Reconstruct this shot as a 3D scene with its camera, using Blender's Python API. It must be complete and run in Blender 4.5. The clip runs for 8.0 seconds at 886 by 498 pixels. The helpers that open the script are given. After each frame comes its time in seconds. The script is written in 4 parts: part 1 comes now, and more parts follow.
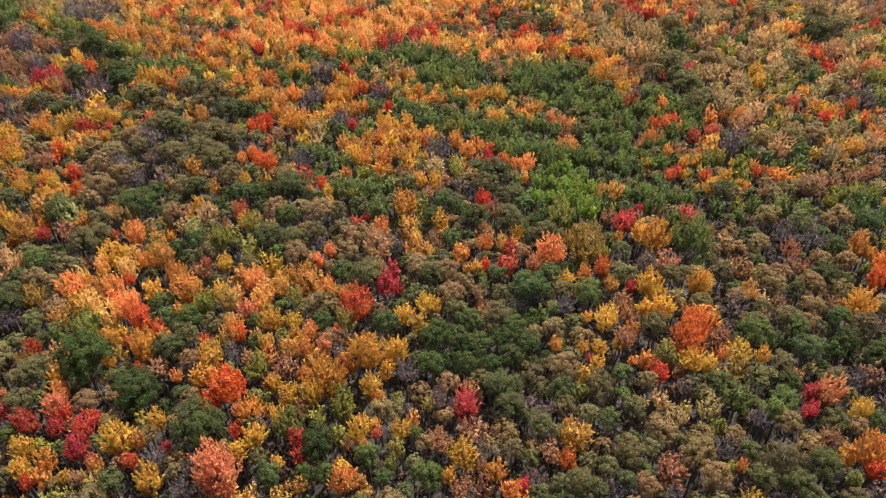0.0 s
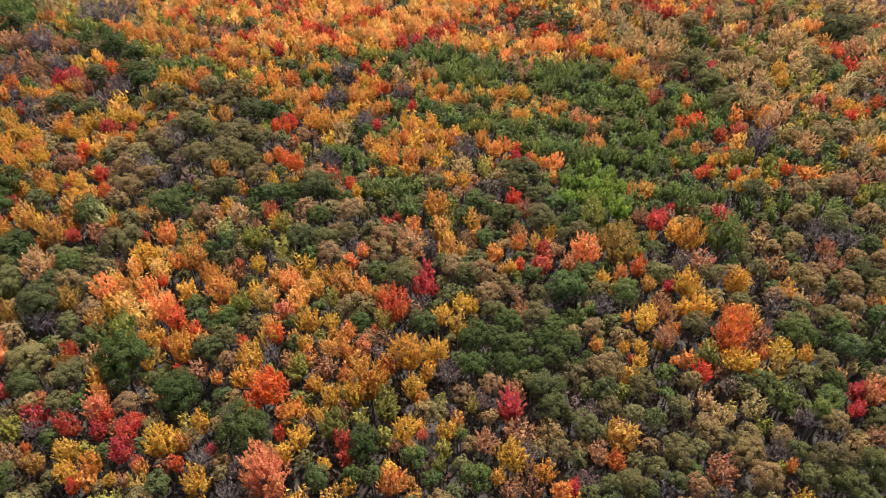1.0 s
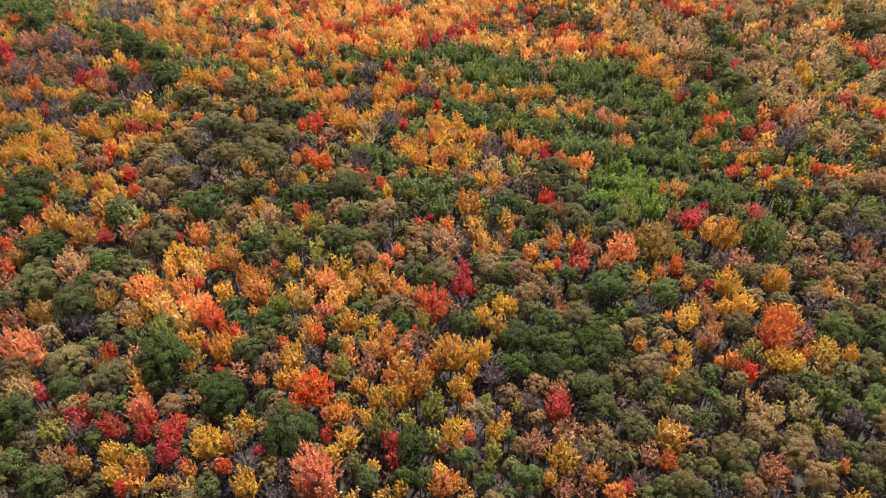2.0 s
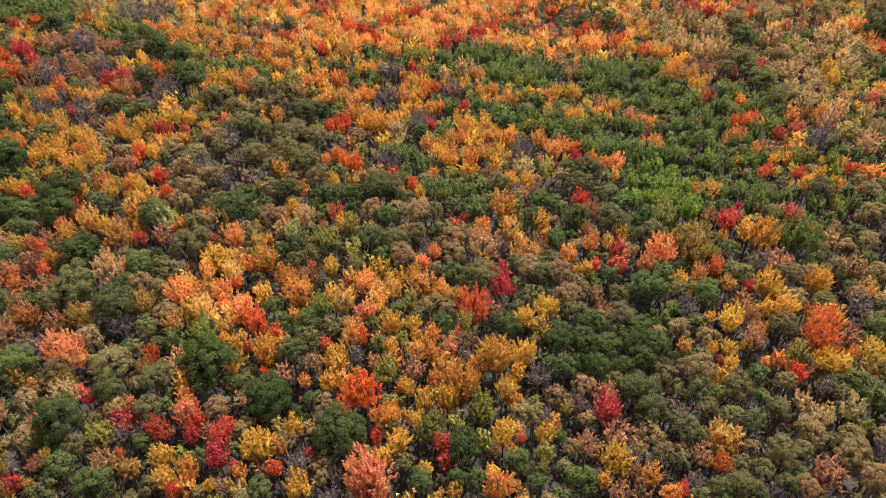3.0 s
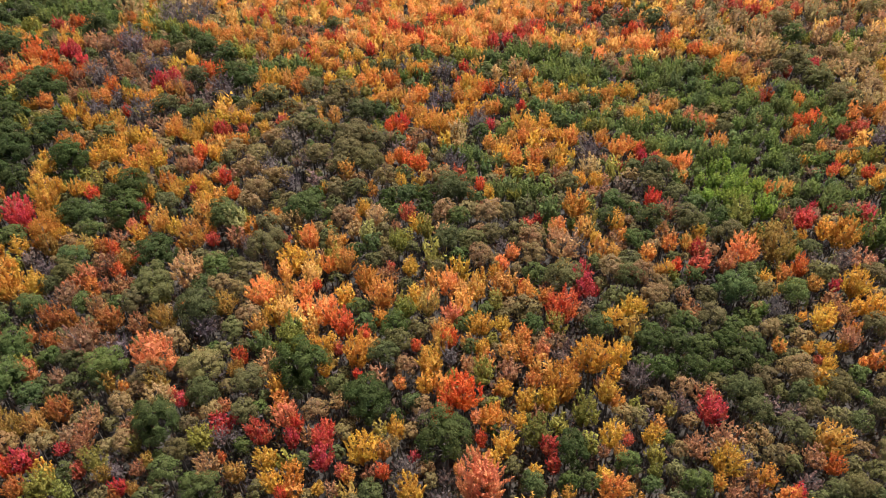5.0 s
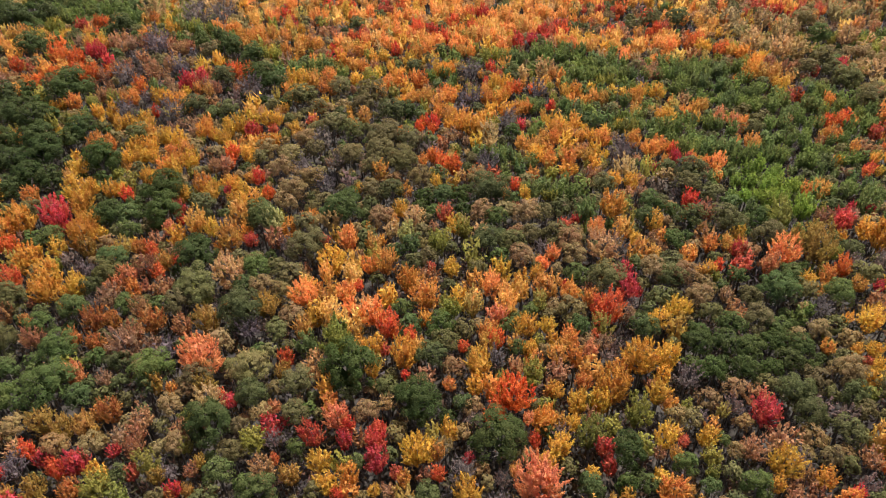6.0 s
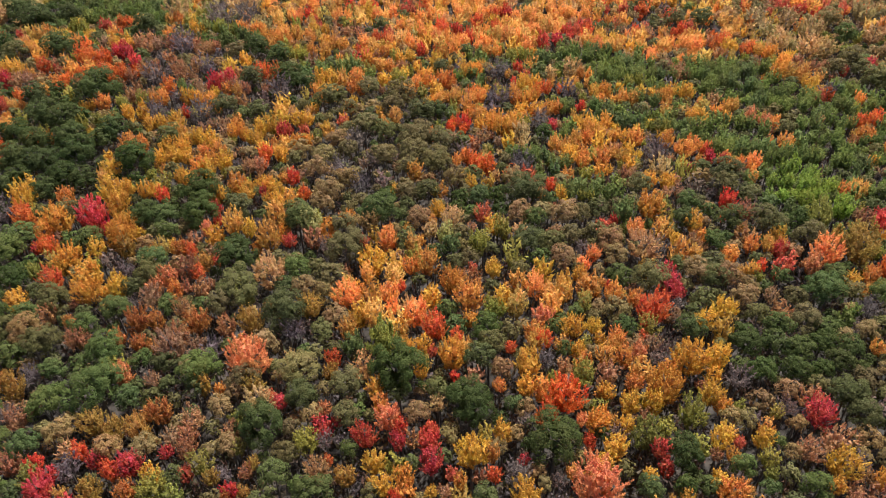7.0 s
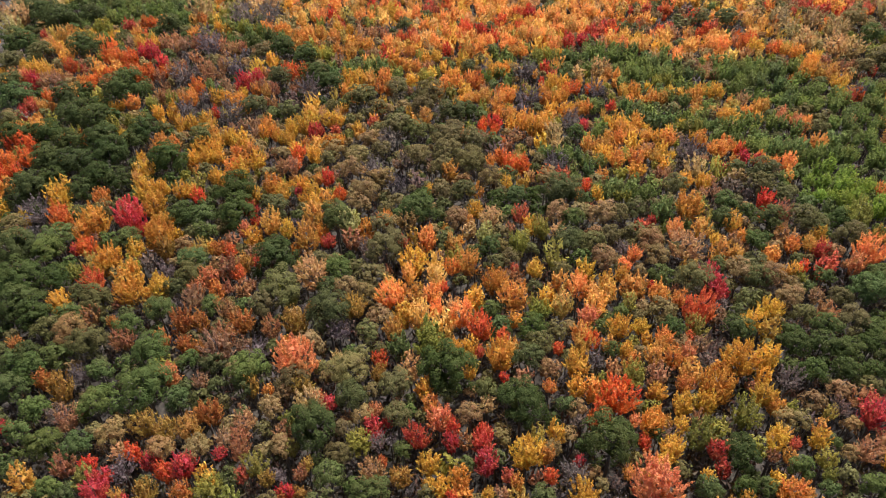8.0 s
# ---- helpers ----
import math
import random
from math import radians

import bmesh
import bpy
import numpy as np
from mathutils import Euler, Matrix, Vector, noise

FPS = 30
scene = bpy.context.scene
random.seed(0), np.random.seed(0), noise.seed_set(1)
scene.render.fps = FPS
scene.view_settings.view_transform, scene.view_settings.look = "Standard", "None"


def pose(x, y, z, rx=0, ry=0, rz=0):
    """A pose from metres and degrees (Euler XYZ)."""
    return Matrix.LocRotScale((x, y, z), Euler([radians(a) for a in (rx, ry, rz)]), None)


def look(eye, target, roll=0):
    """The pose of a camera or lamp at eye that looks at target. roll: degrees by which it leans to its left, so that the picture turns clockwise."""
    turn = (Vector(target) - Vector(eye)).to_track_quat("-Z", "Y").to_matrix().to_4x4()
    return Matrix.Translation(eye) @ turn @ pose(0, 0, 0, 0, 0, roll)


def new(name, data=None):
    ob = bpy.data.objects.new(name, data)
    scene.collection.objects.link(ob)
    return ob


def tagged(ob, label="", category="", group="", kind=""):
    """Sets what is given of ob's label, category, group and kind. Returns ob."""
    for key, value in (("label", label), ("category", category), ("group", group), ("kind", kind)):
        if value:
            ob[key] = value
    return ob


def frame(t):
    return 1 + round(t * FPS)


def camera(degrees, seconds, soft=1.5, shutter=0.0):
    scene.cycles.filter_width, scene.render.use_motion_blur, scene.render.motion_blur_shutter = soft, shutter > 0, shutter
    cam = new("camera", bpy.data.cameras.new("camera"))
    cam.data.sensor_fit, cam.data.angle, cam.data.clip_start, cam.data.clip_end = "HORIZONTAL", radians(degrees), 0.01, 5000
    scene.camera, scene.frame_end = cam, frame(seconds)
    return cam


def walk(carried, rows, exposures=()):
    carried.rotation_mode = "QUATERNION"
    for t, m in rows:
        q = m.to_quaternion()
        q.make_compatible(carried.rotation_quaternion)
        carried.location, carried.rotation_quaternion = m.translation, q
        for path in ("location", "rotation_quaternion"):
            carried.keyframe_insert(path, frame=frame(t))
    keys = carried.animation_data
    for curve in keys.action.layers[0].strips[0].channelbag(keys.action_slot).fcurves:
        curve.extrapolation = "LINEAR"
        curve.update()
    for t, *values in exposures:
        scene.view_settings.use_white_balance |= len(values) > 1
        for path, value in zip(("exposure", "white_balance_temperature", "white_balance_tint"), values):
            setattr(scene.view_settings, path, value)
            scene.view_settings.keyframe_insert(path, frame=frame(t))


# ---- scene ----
# ---- camera ----
cam = camera(65.0, 8.0, soft=1.0)
PATH = [
    (0.0, (-0.00, -0.15, 86.49), (-5.29, 79.06, 25.68), -0.79),
    (1.0, (-6.11, -0.08, 86.36), (-11.24, 79.13, 25.53), -0.94),
    (2.0, (-12.49, -0.01, 86.20), (-17.50, 79.21, 25.37), -1.06),
    (3.0, (-19.09, 0.07, 86.04), (-24.03, 79.29, 25.21), -1.15),
    (4.0, (-25.86, 0.14, 85.90), (-30.76, 79.37, 25.08), -1.23),
    (5.0, (-32.73, 0.18, 85.80), (-37.64, 79.41, 24.98), -1.30),
    (6.0, (-39.66, 0.19, 85.75), (-44.61, 79.42, 24.95), -1.36),
    (7.0, (-46.58, 0.13, 85.77), (-51.63, 79.38, 24.98), -1.43),
    (8.0, (-53.45, 0.01, 85.88), (-58.62, 79.26, 25.11), -1.52),
]
# seconds, stops, kelvin, tint: the camera's white balance slips for a moment near 6.5 s
EXPOSURES = [
    (0.0, 1.27, 6370, 8), (2.4, 1.33, 6470, 8), (3.0, 1.36, 6520, 7), (4.0, 1.30, 6320, 8), (4.6, 1.27, 6370, 8), (6.0, 1.26, 6420, 8),
    (6.35, 1.26, 6320, 8), (6.5, 1.30, 5570, 14), (6.8, 1.28, 6220, 9), (7.3, 1.26, 6370, 8), (8.0, 1.24, 6370, 8),
]
walk(cam, [(t, look(eye, target, roll)) for t, eye, target, roll in PATH], EXPOSURES)

# ---- light: a hazy sun high ahead of the camera ----
SUN_ELEVATION, SUN_AZIMUTH = 60.0, 25.0  # azimuth clockwise from +y
world = bpy.data.worlds.new("sky")
scene.world = world
world.use_nodes = True
wn = world.node_tree.nodes
sky = wn.new("ShaderNodeTexSky")
sky.sky_type, sky.sun_disc = "NISHITA", False
sky.sun_elevation, sky.sun_rotation = radians(SUN_ELEVATION), radians(SUN_AZIMUTH)
sky.dust_density, sky.air_density, sky.ozone_density = 5.0, 0.7, 0.6
wn["Background"].inputs["Strength"].default_value = 0.095
world.node_tree.links.new(sky.outputs["Color"], wn["Background"].inputs["Color"])
sun_data = bpy.data.lights.new("sun", "SUN")
sun_data.energy, sun_data.angle, sun_data.color = 4.9, radians(3.0), (1.0, 0.96, 0.88)
sun = new("sun", sun_data)
sa, se = radians(SUN_AZIMUTH), radians(SUN_ELEVATION)
sun.matrix_world = look((math.sin(sa) * math.cos(se) * 400, math.cos(sa) * math.cos(se) * 400, math.sin(se) * 400), (0, 0, 0))


# ---- materials ----
def nodes_of(name):
    m = bpy.data.materials.new(name)
    m.use_nodes = True
    nt = m.node_tree
    nt.nodes.clear()
    out = nt.nodes.new("ShaderNodeOutputMaterial")
    return m, nt, out


def leaf_material(name, from_attribute):
    """Thin leaves: a diffuse face with some gloss, and light that shines through. The hue is the tree's own colour, varied from leaf clump to leaf clump."""
    m, nt, out = nodes_of(name)
    n, link = nt.nodes, nt.links.new
    if from_attribute:
        hue = n.new("ShaderNodeAttribute")
        hue.attribute_name = "leaf_colour"
        tint = hue.outputs["Color"]
    else:
        hue = n.new("ShaderNodeObjectInfo")
        tint = hue.outputs["Color"]
    geo = n.new("ShaderNodeNewGeometry")
    vary = n.new("ShaderNodeHueSaturation")
    shift = n.new("ShaderNodeMapRange")
    shift.inputs["To Min"].default_value, shift.inputs["To Max"].default_value = 0.480, 0.520
    value = n.new("ShaderNodeMapRange")
    value.inputs["To Min"].default_value, value.inputs["To Max"].default_value = 0.90, 1.10
    where = n.new("ShaderNodeTexCoord")
    patch = n.new("ShaderNodeTexNoise")
    patch.inputs["Scale"].default_value, patch.inputs["Detail"].default_value = 1.3, 2.0
    link(where.outputs["Object"], patch.inputs["Vector"])
    link(patch.outputs["Fac"], shift.inputs["Value"])
    shift.inputs["From Min"].default_value, shift.inputs["From Max"].default_value = 0.25, 0.75
    link(geo.outputs["Random Per Island"], value.inputs["Value"])
    link(tint, vary.inputs["Color"])
    link(shift.outputs["Result"], vary.inputs["Hue"])
    link(value.outputs["Result"], vary.inputs["Value"])
    face = n.new("ShaderNodeBsdfPrincipled")
    face.inputs["Roughness"].default_value = 0.65
    face.inputs["Specular IOR Level"].default_value = 0.08
    back = n.new("ShaderNodeBsdfTranslucent")
    warm = n.new("ShaderNodeHueSaturation")
    warm.inputs["Saturation"].default_value, warm.inputs["Value"].default_value = 1.0, 1.15
    link(vary.outputs["Color"], face.inputs["Base Color"])
    link(vary.outputs["Color"], warm.inputs["Color"])
    link(warm.outputs["Color"], back.inputs["Color"])
    mix = n.new("ShaderNodeMixShader")
    mix.inputs["Fac"].default_value = 0.5
    link(face.outputs["BSDF"], mix.inputs[1])
    link(back.outputs["BSDF"], mix.inputs[2])
    link(mix.outputs["Shader"], out.inputs["Surface"])
    return m


def rough_material(name, low, high, scale, stretch=(1, 1, 1), bump=0.4, coarse=0.03):
    """A dull natural surface between two colours, mottled at two sizes, with relief."""
    m, nt, out = nodes_of(name)
    n, link = nt.nodes, nt.links.new
    where = n.new("ShaderNodeTexCoord")
    shape = n.new("ShaderNodeMapping")
    shape.inputs["Scale"].default_value = stretch
    link(where.outputs["Object"], shape.inputs["Vector"])
    fine, wide = n.new("ShaderNodeTexNoise"), n.new("ShaderNodeTexNoise")
    fine.inputs["Scale"].default_value, fine.inputs["Detail"].default_value = scale, 6.0
    wide.inputs["Scale"].default_value, wide.inputs["Detail"].default_value = scale * coarse, 3.0
    both = n.new("ShaderNodeMath")
    both.operation = "MULTIPLY_ADD"
    both.inputs[1].default_value = 0.6
    scaled = n.new("ShaderNodeMath")
    scaled.operation = "MULTIPLY"
    scaled.inputs[1].default_value = 0.4
    for tex in (fine, wide):
        link(shape.outputs["Vector"], tex.inputs["Vector"])
    link(wide.outputs["Fac"], scaled.inputs[0])
    link(fine.outputs["Fac"], both.inputs[0])
    link(scaled.outputs["Value"], both.inputs[2])
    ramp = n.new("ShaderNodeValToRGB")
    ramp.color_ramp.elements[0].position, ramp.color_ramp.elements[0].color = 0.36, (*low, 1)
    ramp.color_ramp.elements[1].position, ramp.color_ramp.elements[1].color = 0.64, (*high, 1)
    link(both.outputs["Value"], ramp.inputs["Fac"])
    relief = n.new("ShaderNodeBump")
    relief.inputs["Strength"].default_value, relief.inputs["Distance"].default_value = bump, 0.05
    link(fine.outputs["Fac"], relief.inputs["Height"])
    face = n.new("ShaderNodeBsdfPrincipled")
    face.inputs["Roughness"].default_value = 0.9
    link(ramp.outputs["Color"], face.inputs["Base Color"])
    link(relief.outputs["Normal"], face.inputs["Normal"])
    link(face.outputs["BSDF"], out.inputs["Surface"])
    return m


LEAF = leaf_material("autumn leaf", False)
LEAF_FAR = leaf_material("autumn leaf of the far woods", True)
BARK = rough_material("grey bark", (0.055, 0.045, 0.038), (0.20, 0.17, 0.15), 9.0, (1, 1, 0.25))
TWIG = rough_material("grey twigs", (0.06, 0.048, 0.05), (0.14, 0.11, 0.115), 4.0)
# brown litter taken down to near black: the canopy's shade is in its colour
LITTER = rough_material("leaf litter darkened for shade", (0.010, 0.008, 0.007), (0.036, 0.026, 0.020), 1.6)


# ---- the lie of the land ----
def lie(x, y):
    """Height of the ground: a very gentle rise away from the camera, a knoll in the far west, and low swells."""
    rise = 2.2 + 0.012 * (min(max(y, -60.0), 330.0) - 60.0)
    knoll = 4.2 * math.exp(-(((x + 150.0) / 45.0) ** 2 + ((y - 175.0) / 45.0) ** 2))
    return rise + knoll + 0.7 * math.sin(x * 0.031 + 1.3) * math.sin(y * 0.027 + 0.4) + 0.3 * math.sin(x * 0.083 + y * 0.061)


def mesh_object(name, verts, faces, material, parent=None):
    """verts: n x 3 array. faces: m x k array of corners."""
    me = bpy.data.meshes.new(name)
    verts, faces = np.asarray(verts, np.float32), np.asarray(faces, np.int32)
    me.vertices.add(len(verts))
    me.vertices.foreach_set("co", verts.ravel())
    k = faces.shape[1]
    me.loops.add(faces.size)
    me.loops.foreach_set("vertex_index", faces.ravel())
    me.polygons.add(len(faces))
    me.polygons.foreach_set("loop_start", np.arange(0, faces.size, k, dtype=np.int32))
    me.update(calc_edges=True)
    me.materials.append(material)
    ob = new(name, me)
    ob.parent = parent
    return ob


def build_ground():
    near = np.arange(-320.0, 321.0, 8.0)
    far = np.array([400.0, 520.0, 700.0, 1000.0, 1500.0, 2500.0, 4500.0])
    xs = np.concatenate([-far[::-1], near, far])
    ys = xs + 0.0
    verts = [(x - 27.0, y + 100.0, lie(x - 27.0, y + 100.0)) for y in ys for x in xs]
    w = len(xs)
    faces = [(j * w + i, j * w + i + 1, (j + 1) * w + i + 1, (j + 1) * w + i) for j in range(len(ys) - 1) for i in range(w - 1)]
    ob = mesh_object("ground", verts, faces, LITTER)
    return tagged(ob, "forest floor covered with fallen brown leaves, darkened for canopy shade", "ground", kind="structure")


build_ground()

# ---- tree shapes: every crown is built one unit in radius, round its own middle ----
rng = np.random.default_rng(7)
UP = np.array([0.0, 0.0, 1.0])


def unit(v):
    return v / np.maximum(np.linalg.norm(v, axis=-1, keepdims=True), 1e-6)


def leaf_faces(where, out, shoot, size, aspect, spread, stray=0.4, brush=False):
    """A pointed leaf spray at each place, its face turned roughly outwards and its tip along the shoot. brush: the tip keeps to the shoot, and the face gives way."""
    n = len(where)
    normal = unit(out + rng.normal(0, spread, (n, 3)))
    along = unit(shoot + rng.normal(0, stray, (n, 3)))
    if brush:
        normal = unit(normal - (along * normal).sum(1, keepdims=True) * along)
    else:
        along = unit(along - (along * normal).sum(1, keepdims=True) * normal)
    side = np.cross(normal, along)
    half = (size * rng.uniform(0.6, 1.4, n))[:, None] / 2
    a, b = along * half * aspect, side * half
    return np.stack([where - a + b, where + a, where - a - b], 1).reshape(-1, 3)


# form: half height over radius, number of lobes, lobe radius, lobe length, how steeply the lobes rise, leaf aspect, spread of leaf faces, leaves
FORMS = {
    "maple": (1.62, 120, 0.100, 3.4, 0.85, 3.1, 0.35, 1.25),
    "oak": (0.98, 38, 0.235, 1.0, 0.7, 1.4, 0.26, 1.15),
    "birch": (1.95, 60, 0.14, 3.0, 0.9, 2.8, 0.40, 0.95),
    "poplar": (1.58, 64, 0.145, 2.6, 1.1, 2.7, 0.28, 1.2),
    "thin": (1.38, 70, 0.12, 2.6, 0.7, 2.8, 0.50, 0.85),
    "bare": (1.25, 46, 0.12, 3.0, 0.6, 2.2, 0.70, 0.42),
}
# leaves on a crown, width of a leaf spray, share of the lobes: near trees have more and finer leaves than those farther off
LEVELS = ((2600, 0.050, 1.0), (1300, 0.070, 0.85), (570, 0.104, 0.62), (260, 0.158, 0.45), (85, 0.32, 0.45), (115, 0.22, 0.4), (4400, 0.038, 1.15))


def crown_shape(form, level):
    """Leaf sprays on the lobes of an uneven dome: rounded lobes on oaks, rising plumes on the others, with a shaded heart of inner leaves."""
    tall, lobes, lobe, long, rise, aspect, spread, dense = FORMS[form]
    leaves, size, share = LEVELS[level]
    leaves = int(leaves * dense)
    n = max(9, int(lobes * share))
    lobe = lobe * share ** -0.4
    z = 1.0 - (1.5 if form == "oak" else 1.72) * (np.arange(n) + rng.uniform(0.1, 0.9, n)) / n
    turn = np.arange(n) * 2.39996 + rng.normal(0, 0.35, n)
    flat = np.sqrt(np.maximum(0.0, 1.0 - z * z))
    way = np.stack([flat * np.cos(turn), flat * np.sin(turn), z], 1)
    uneven = 1.0 + 0.13 * np.sin(turn * 2 + rng.uniform(0, 6.3)) * flat + rng.normal(0, 0.07, n)
    if form != "oak":  # crowns that open upwards like a brush
        uneven = uneven * (0.62 + 0.38 * np.clip((z + 0.75) / 1.0, 0, 1)) + rng.normal(0, 0.07, n)
    lean = np.append(rng.normal(0, 0.08, 2), 0.0)
    radius = lobe * rng.uniform(0.7, 1.35, n)
    tip = way * np.array([1.0, 1.0, tall]) * (uneven - lobe * (0.8 if form == "oak" else 1.4))[:, None] + lean * (way[:, 2:] + 0.5)
    out = unit(way * np.array([1.0, 1.0, 0.9 / tall]))
    axis = unit(out + rise * UP) if form == "oak" else unit(tip + rise * tall * UP)
    pick = rng.choice(n, leaves, p=radius ** 2 / (radius ** 2).sum())
    ball = unit(rng.normal(0, 1, (leaves, 3)) + 0.6 * out[pick] + (0.9 if form == "oak" else 0.45) * UP)
    rc = radius[pick][:, None]
    if long > 1.0:
        slide = rng.uniform(-1.0, 1.0, leaves)[:, None]
        taper = np.clip(0.8 - 0.55 * slide, 0.15, 1.15)
        where = tip[pick] + axis[pick] * slide * long * rc * 0.8 + ball * rc * taper * rng.uniform(0.5, 1.05, (leaves, 1))
        face = unit(0.6 * ball + 0.5 * out[pick] + 0.6 * UP)
    else:
        where = tip[pick] + ball * rc * rng.uniform(0.75, 1.06, (leaves, 1)) * np.array([1.1, 1.1, 0.8])
        face = unit(ball + 0.3 * out[pick])
    if form == "oak":
        fine = leaf_faces(where, face, axis[pick], size * 1.25, aspect, spread)
    else:  # some sprays stand out along the shoot, the others lie on the crown
        cut = int(leaves * (0.45 if form == "poplar" else 0.6))
        stand = leaf_faces(where[:cut], face[:cut], axis[pick[:cut]], size * 1.1, aspect, spread, 0.4, True)
        flat_face = unit(0.6 * ball + 0.8 * out[pick] + 0.3 * UP)
        lie_on = leaf_faces(where[cut:], flat_face[cut:], axis[pick[cut:]], size * 1.25, 1.5, spread, 0.5)
        fine = np.concatenate([stand, lie_on])
    core = (14 if form == "bare" else 34 if form == "thin" else 64) * (4, 4, 3, 2, 1, 2, 5)[level] // 4
    inner = rng.choice(n, core)
    dim = leaf_faces(tip[inner] * rng.uniform(0.45, 0.8, (core, 1)), out[inner], axis[inner], 0.36, 1.0, 0.4)
    return np.concatenate([fine, dim]), tip


def tube(path, radii, sides):
    verts, faces = [], []
    for i, (p, r) in enumerate(zip(path, radii)):
        for k in range(sides):
            a = 2 * math.pi * k / sides
            verts.append((p[0] + r * math.cos(a), p[1] + r * math.sin(a), p[2]))
        if i:
            o = (i - 1) * sides
            faces += [(o + k, o + (k + 1) % sides, o + sides + (k + 1) % sides, o + sides + k) for k in range(sides)]
    return verts, faces


def boughs(form, tips, count):
    """Bent limbs that leave the stem low in the crown and reach its lobes, as triangles."""
    tall = FORMS[form][0]
    out = []
    for i in rng.permutation(len(tips))[:count]:
        c = tips[i]
        start = np.array([0, 0, max(-tall * 1.05, c[2] - 0.35 - 0.7 * math.hypot(c[0], c[1]))])
        verts, faces = tube([start, start * 0.5 + c * 0.5 - 0.06 * UP, c], [0.035, 0.024, 0.006], 3)
        for q in faces:
            out += [verts[q[0]], verts[q[1]], verts[q[2]], verts[q[0]], verts[q[2]], verts[q[3]]]
    return np.array(out)


def twigs(count, tips, width):
    """Fine bare twigs that fan out from the ends of the limbs."""
    pick = rng.choice(len(tips), count)
    way = unit(unit(tips[pick] + 0.4 * UP) + 0.5 * UP + rng.normal(0, 0.35, (count, 3)))
    where = tips[pick] * rng.uniform(0.5, 1.0, (count, 1)) + rng.normal(0, 0.1, (count, 3))
    side = unit(np.cross(way, rng.normal(0, 1, (count, 3))))
    return np.stack([where - side * width, where + way * rng.uniform(0.25, 0.55, (count, 1)), where + side * width], 1).reshape(-1, 3)


def thirds(n):
    return np.arange(3 * n, dtype=np.int32).reshape(-1, 3)


def stem_mesh():
    """A tapered trunk with a flared foot, one unit high."""
    bend = rng.normal(0, 0.12, 2)
    verts, faces = tube([(0, 0, -0.05), (0, 0, 0.03), (bend[0] * 0.5, bend[1] * 0.5, 0.4), (bend[0], bend[1], 0.7), (0, 0, 1.0)], [0.30, 0.20, 0.16, 0.11, 0.02], 6)
    ob = mesh_object("trunk", verts, faces, BARK)
    me = ob.data
    bpy.data.objects.remove(ob)
    return me


VARIANTS = 8
CROWNS, LOOSE = {}, {}
STEMS = [stem_mesh() for _ in range(VARIANTS)]
for form in FORMS:
    for v in range(VARIANTS):
        for level in (0, 1, 2, 3, 6):
            points, tips = crown_shape(form, level)
            woody = boughs(form, tips, (12, 9, 6, 4, 0, 0, 14)[level])
            if form in ("bare", "thin"):
                woody = np.concatenate([woody, twigs(int((260 if form == "bare" else 90) * (1.0, 0.7, 0.45, 0.3, 0, 0, 1.3)[level]), tips, (0.010, 0.013, 0.018, 0.026, 0, 0, 0.008)[level])])
            both = np.concatenate([points, woody])
            ob = mesh_object("crown", both, thirds(len(both) // 3), LEAF)
            ob.data.materials.append(TWIG if form in ("bare", "thin") else BARK)
            slot = np.zeros(len(both) // 3, np.int32)
            slot[len(points) // 3 :] = 1
            ob.data.polygons.foreach_set("material_index", slot)
            CROWNS[form, v, level] = ob.data
            bpy.data.objects.remove(ob)
        LOOSE[form, v, 5], LOOSE[form, v, 4], LOOSE[form, v, 3] = (crown_shape(form, k)[0] for k in (5, 4, 3))

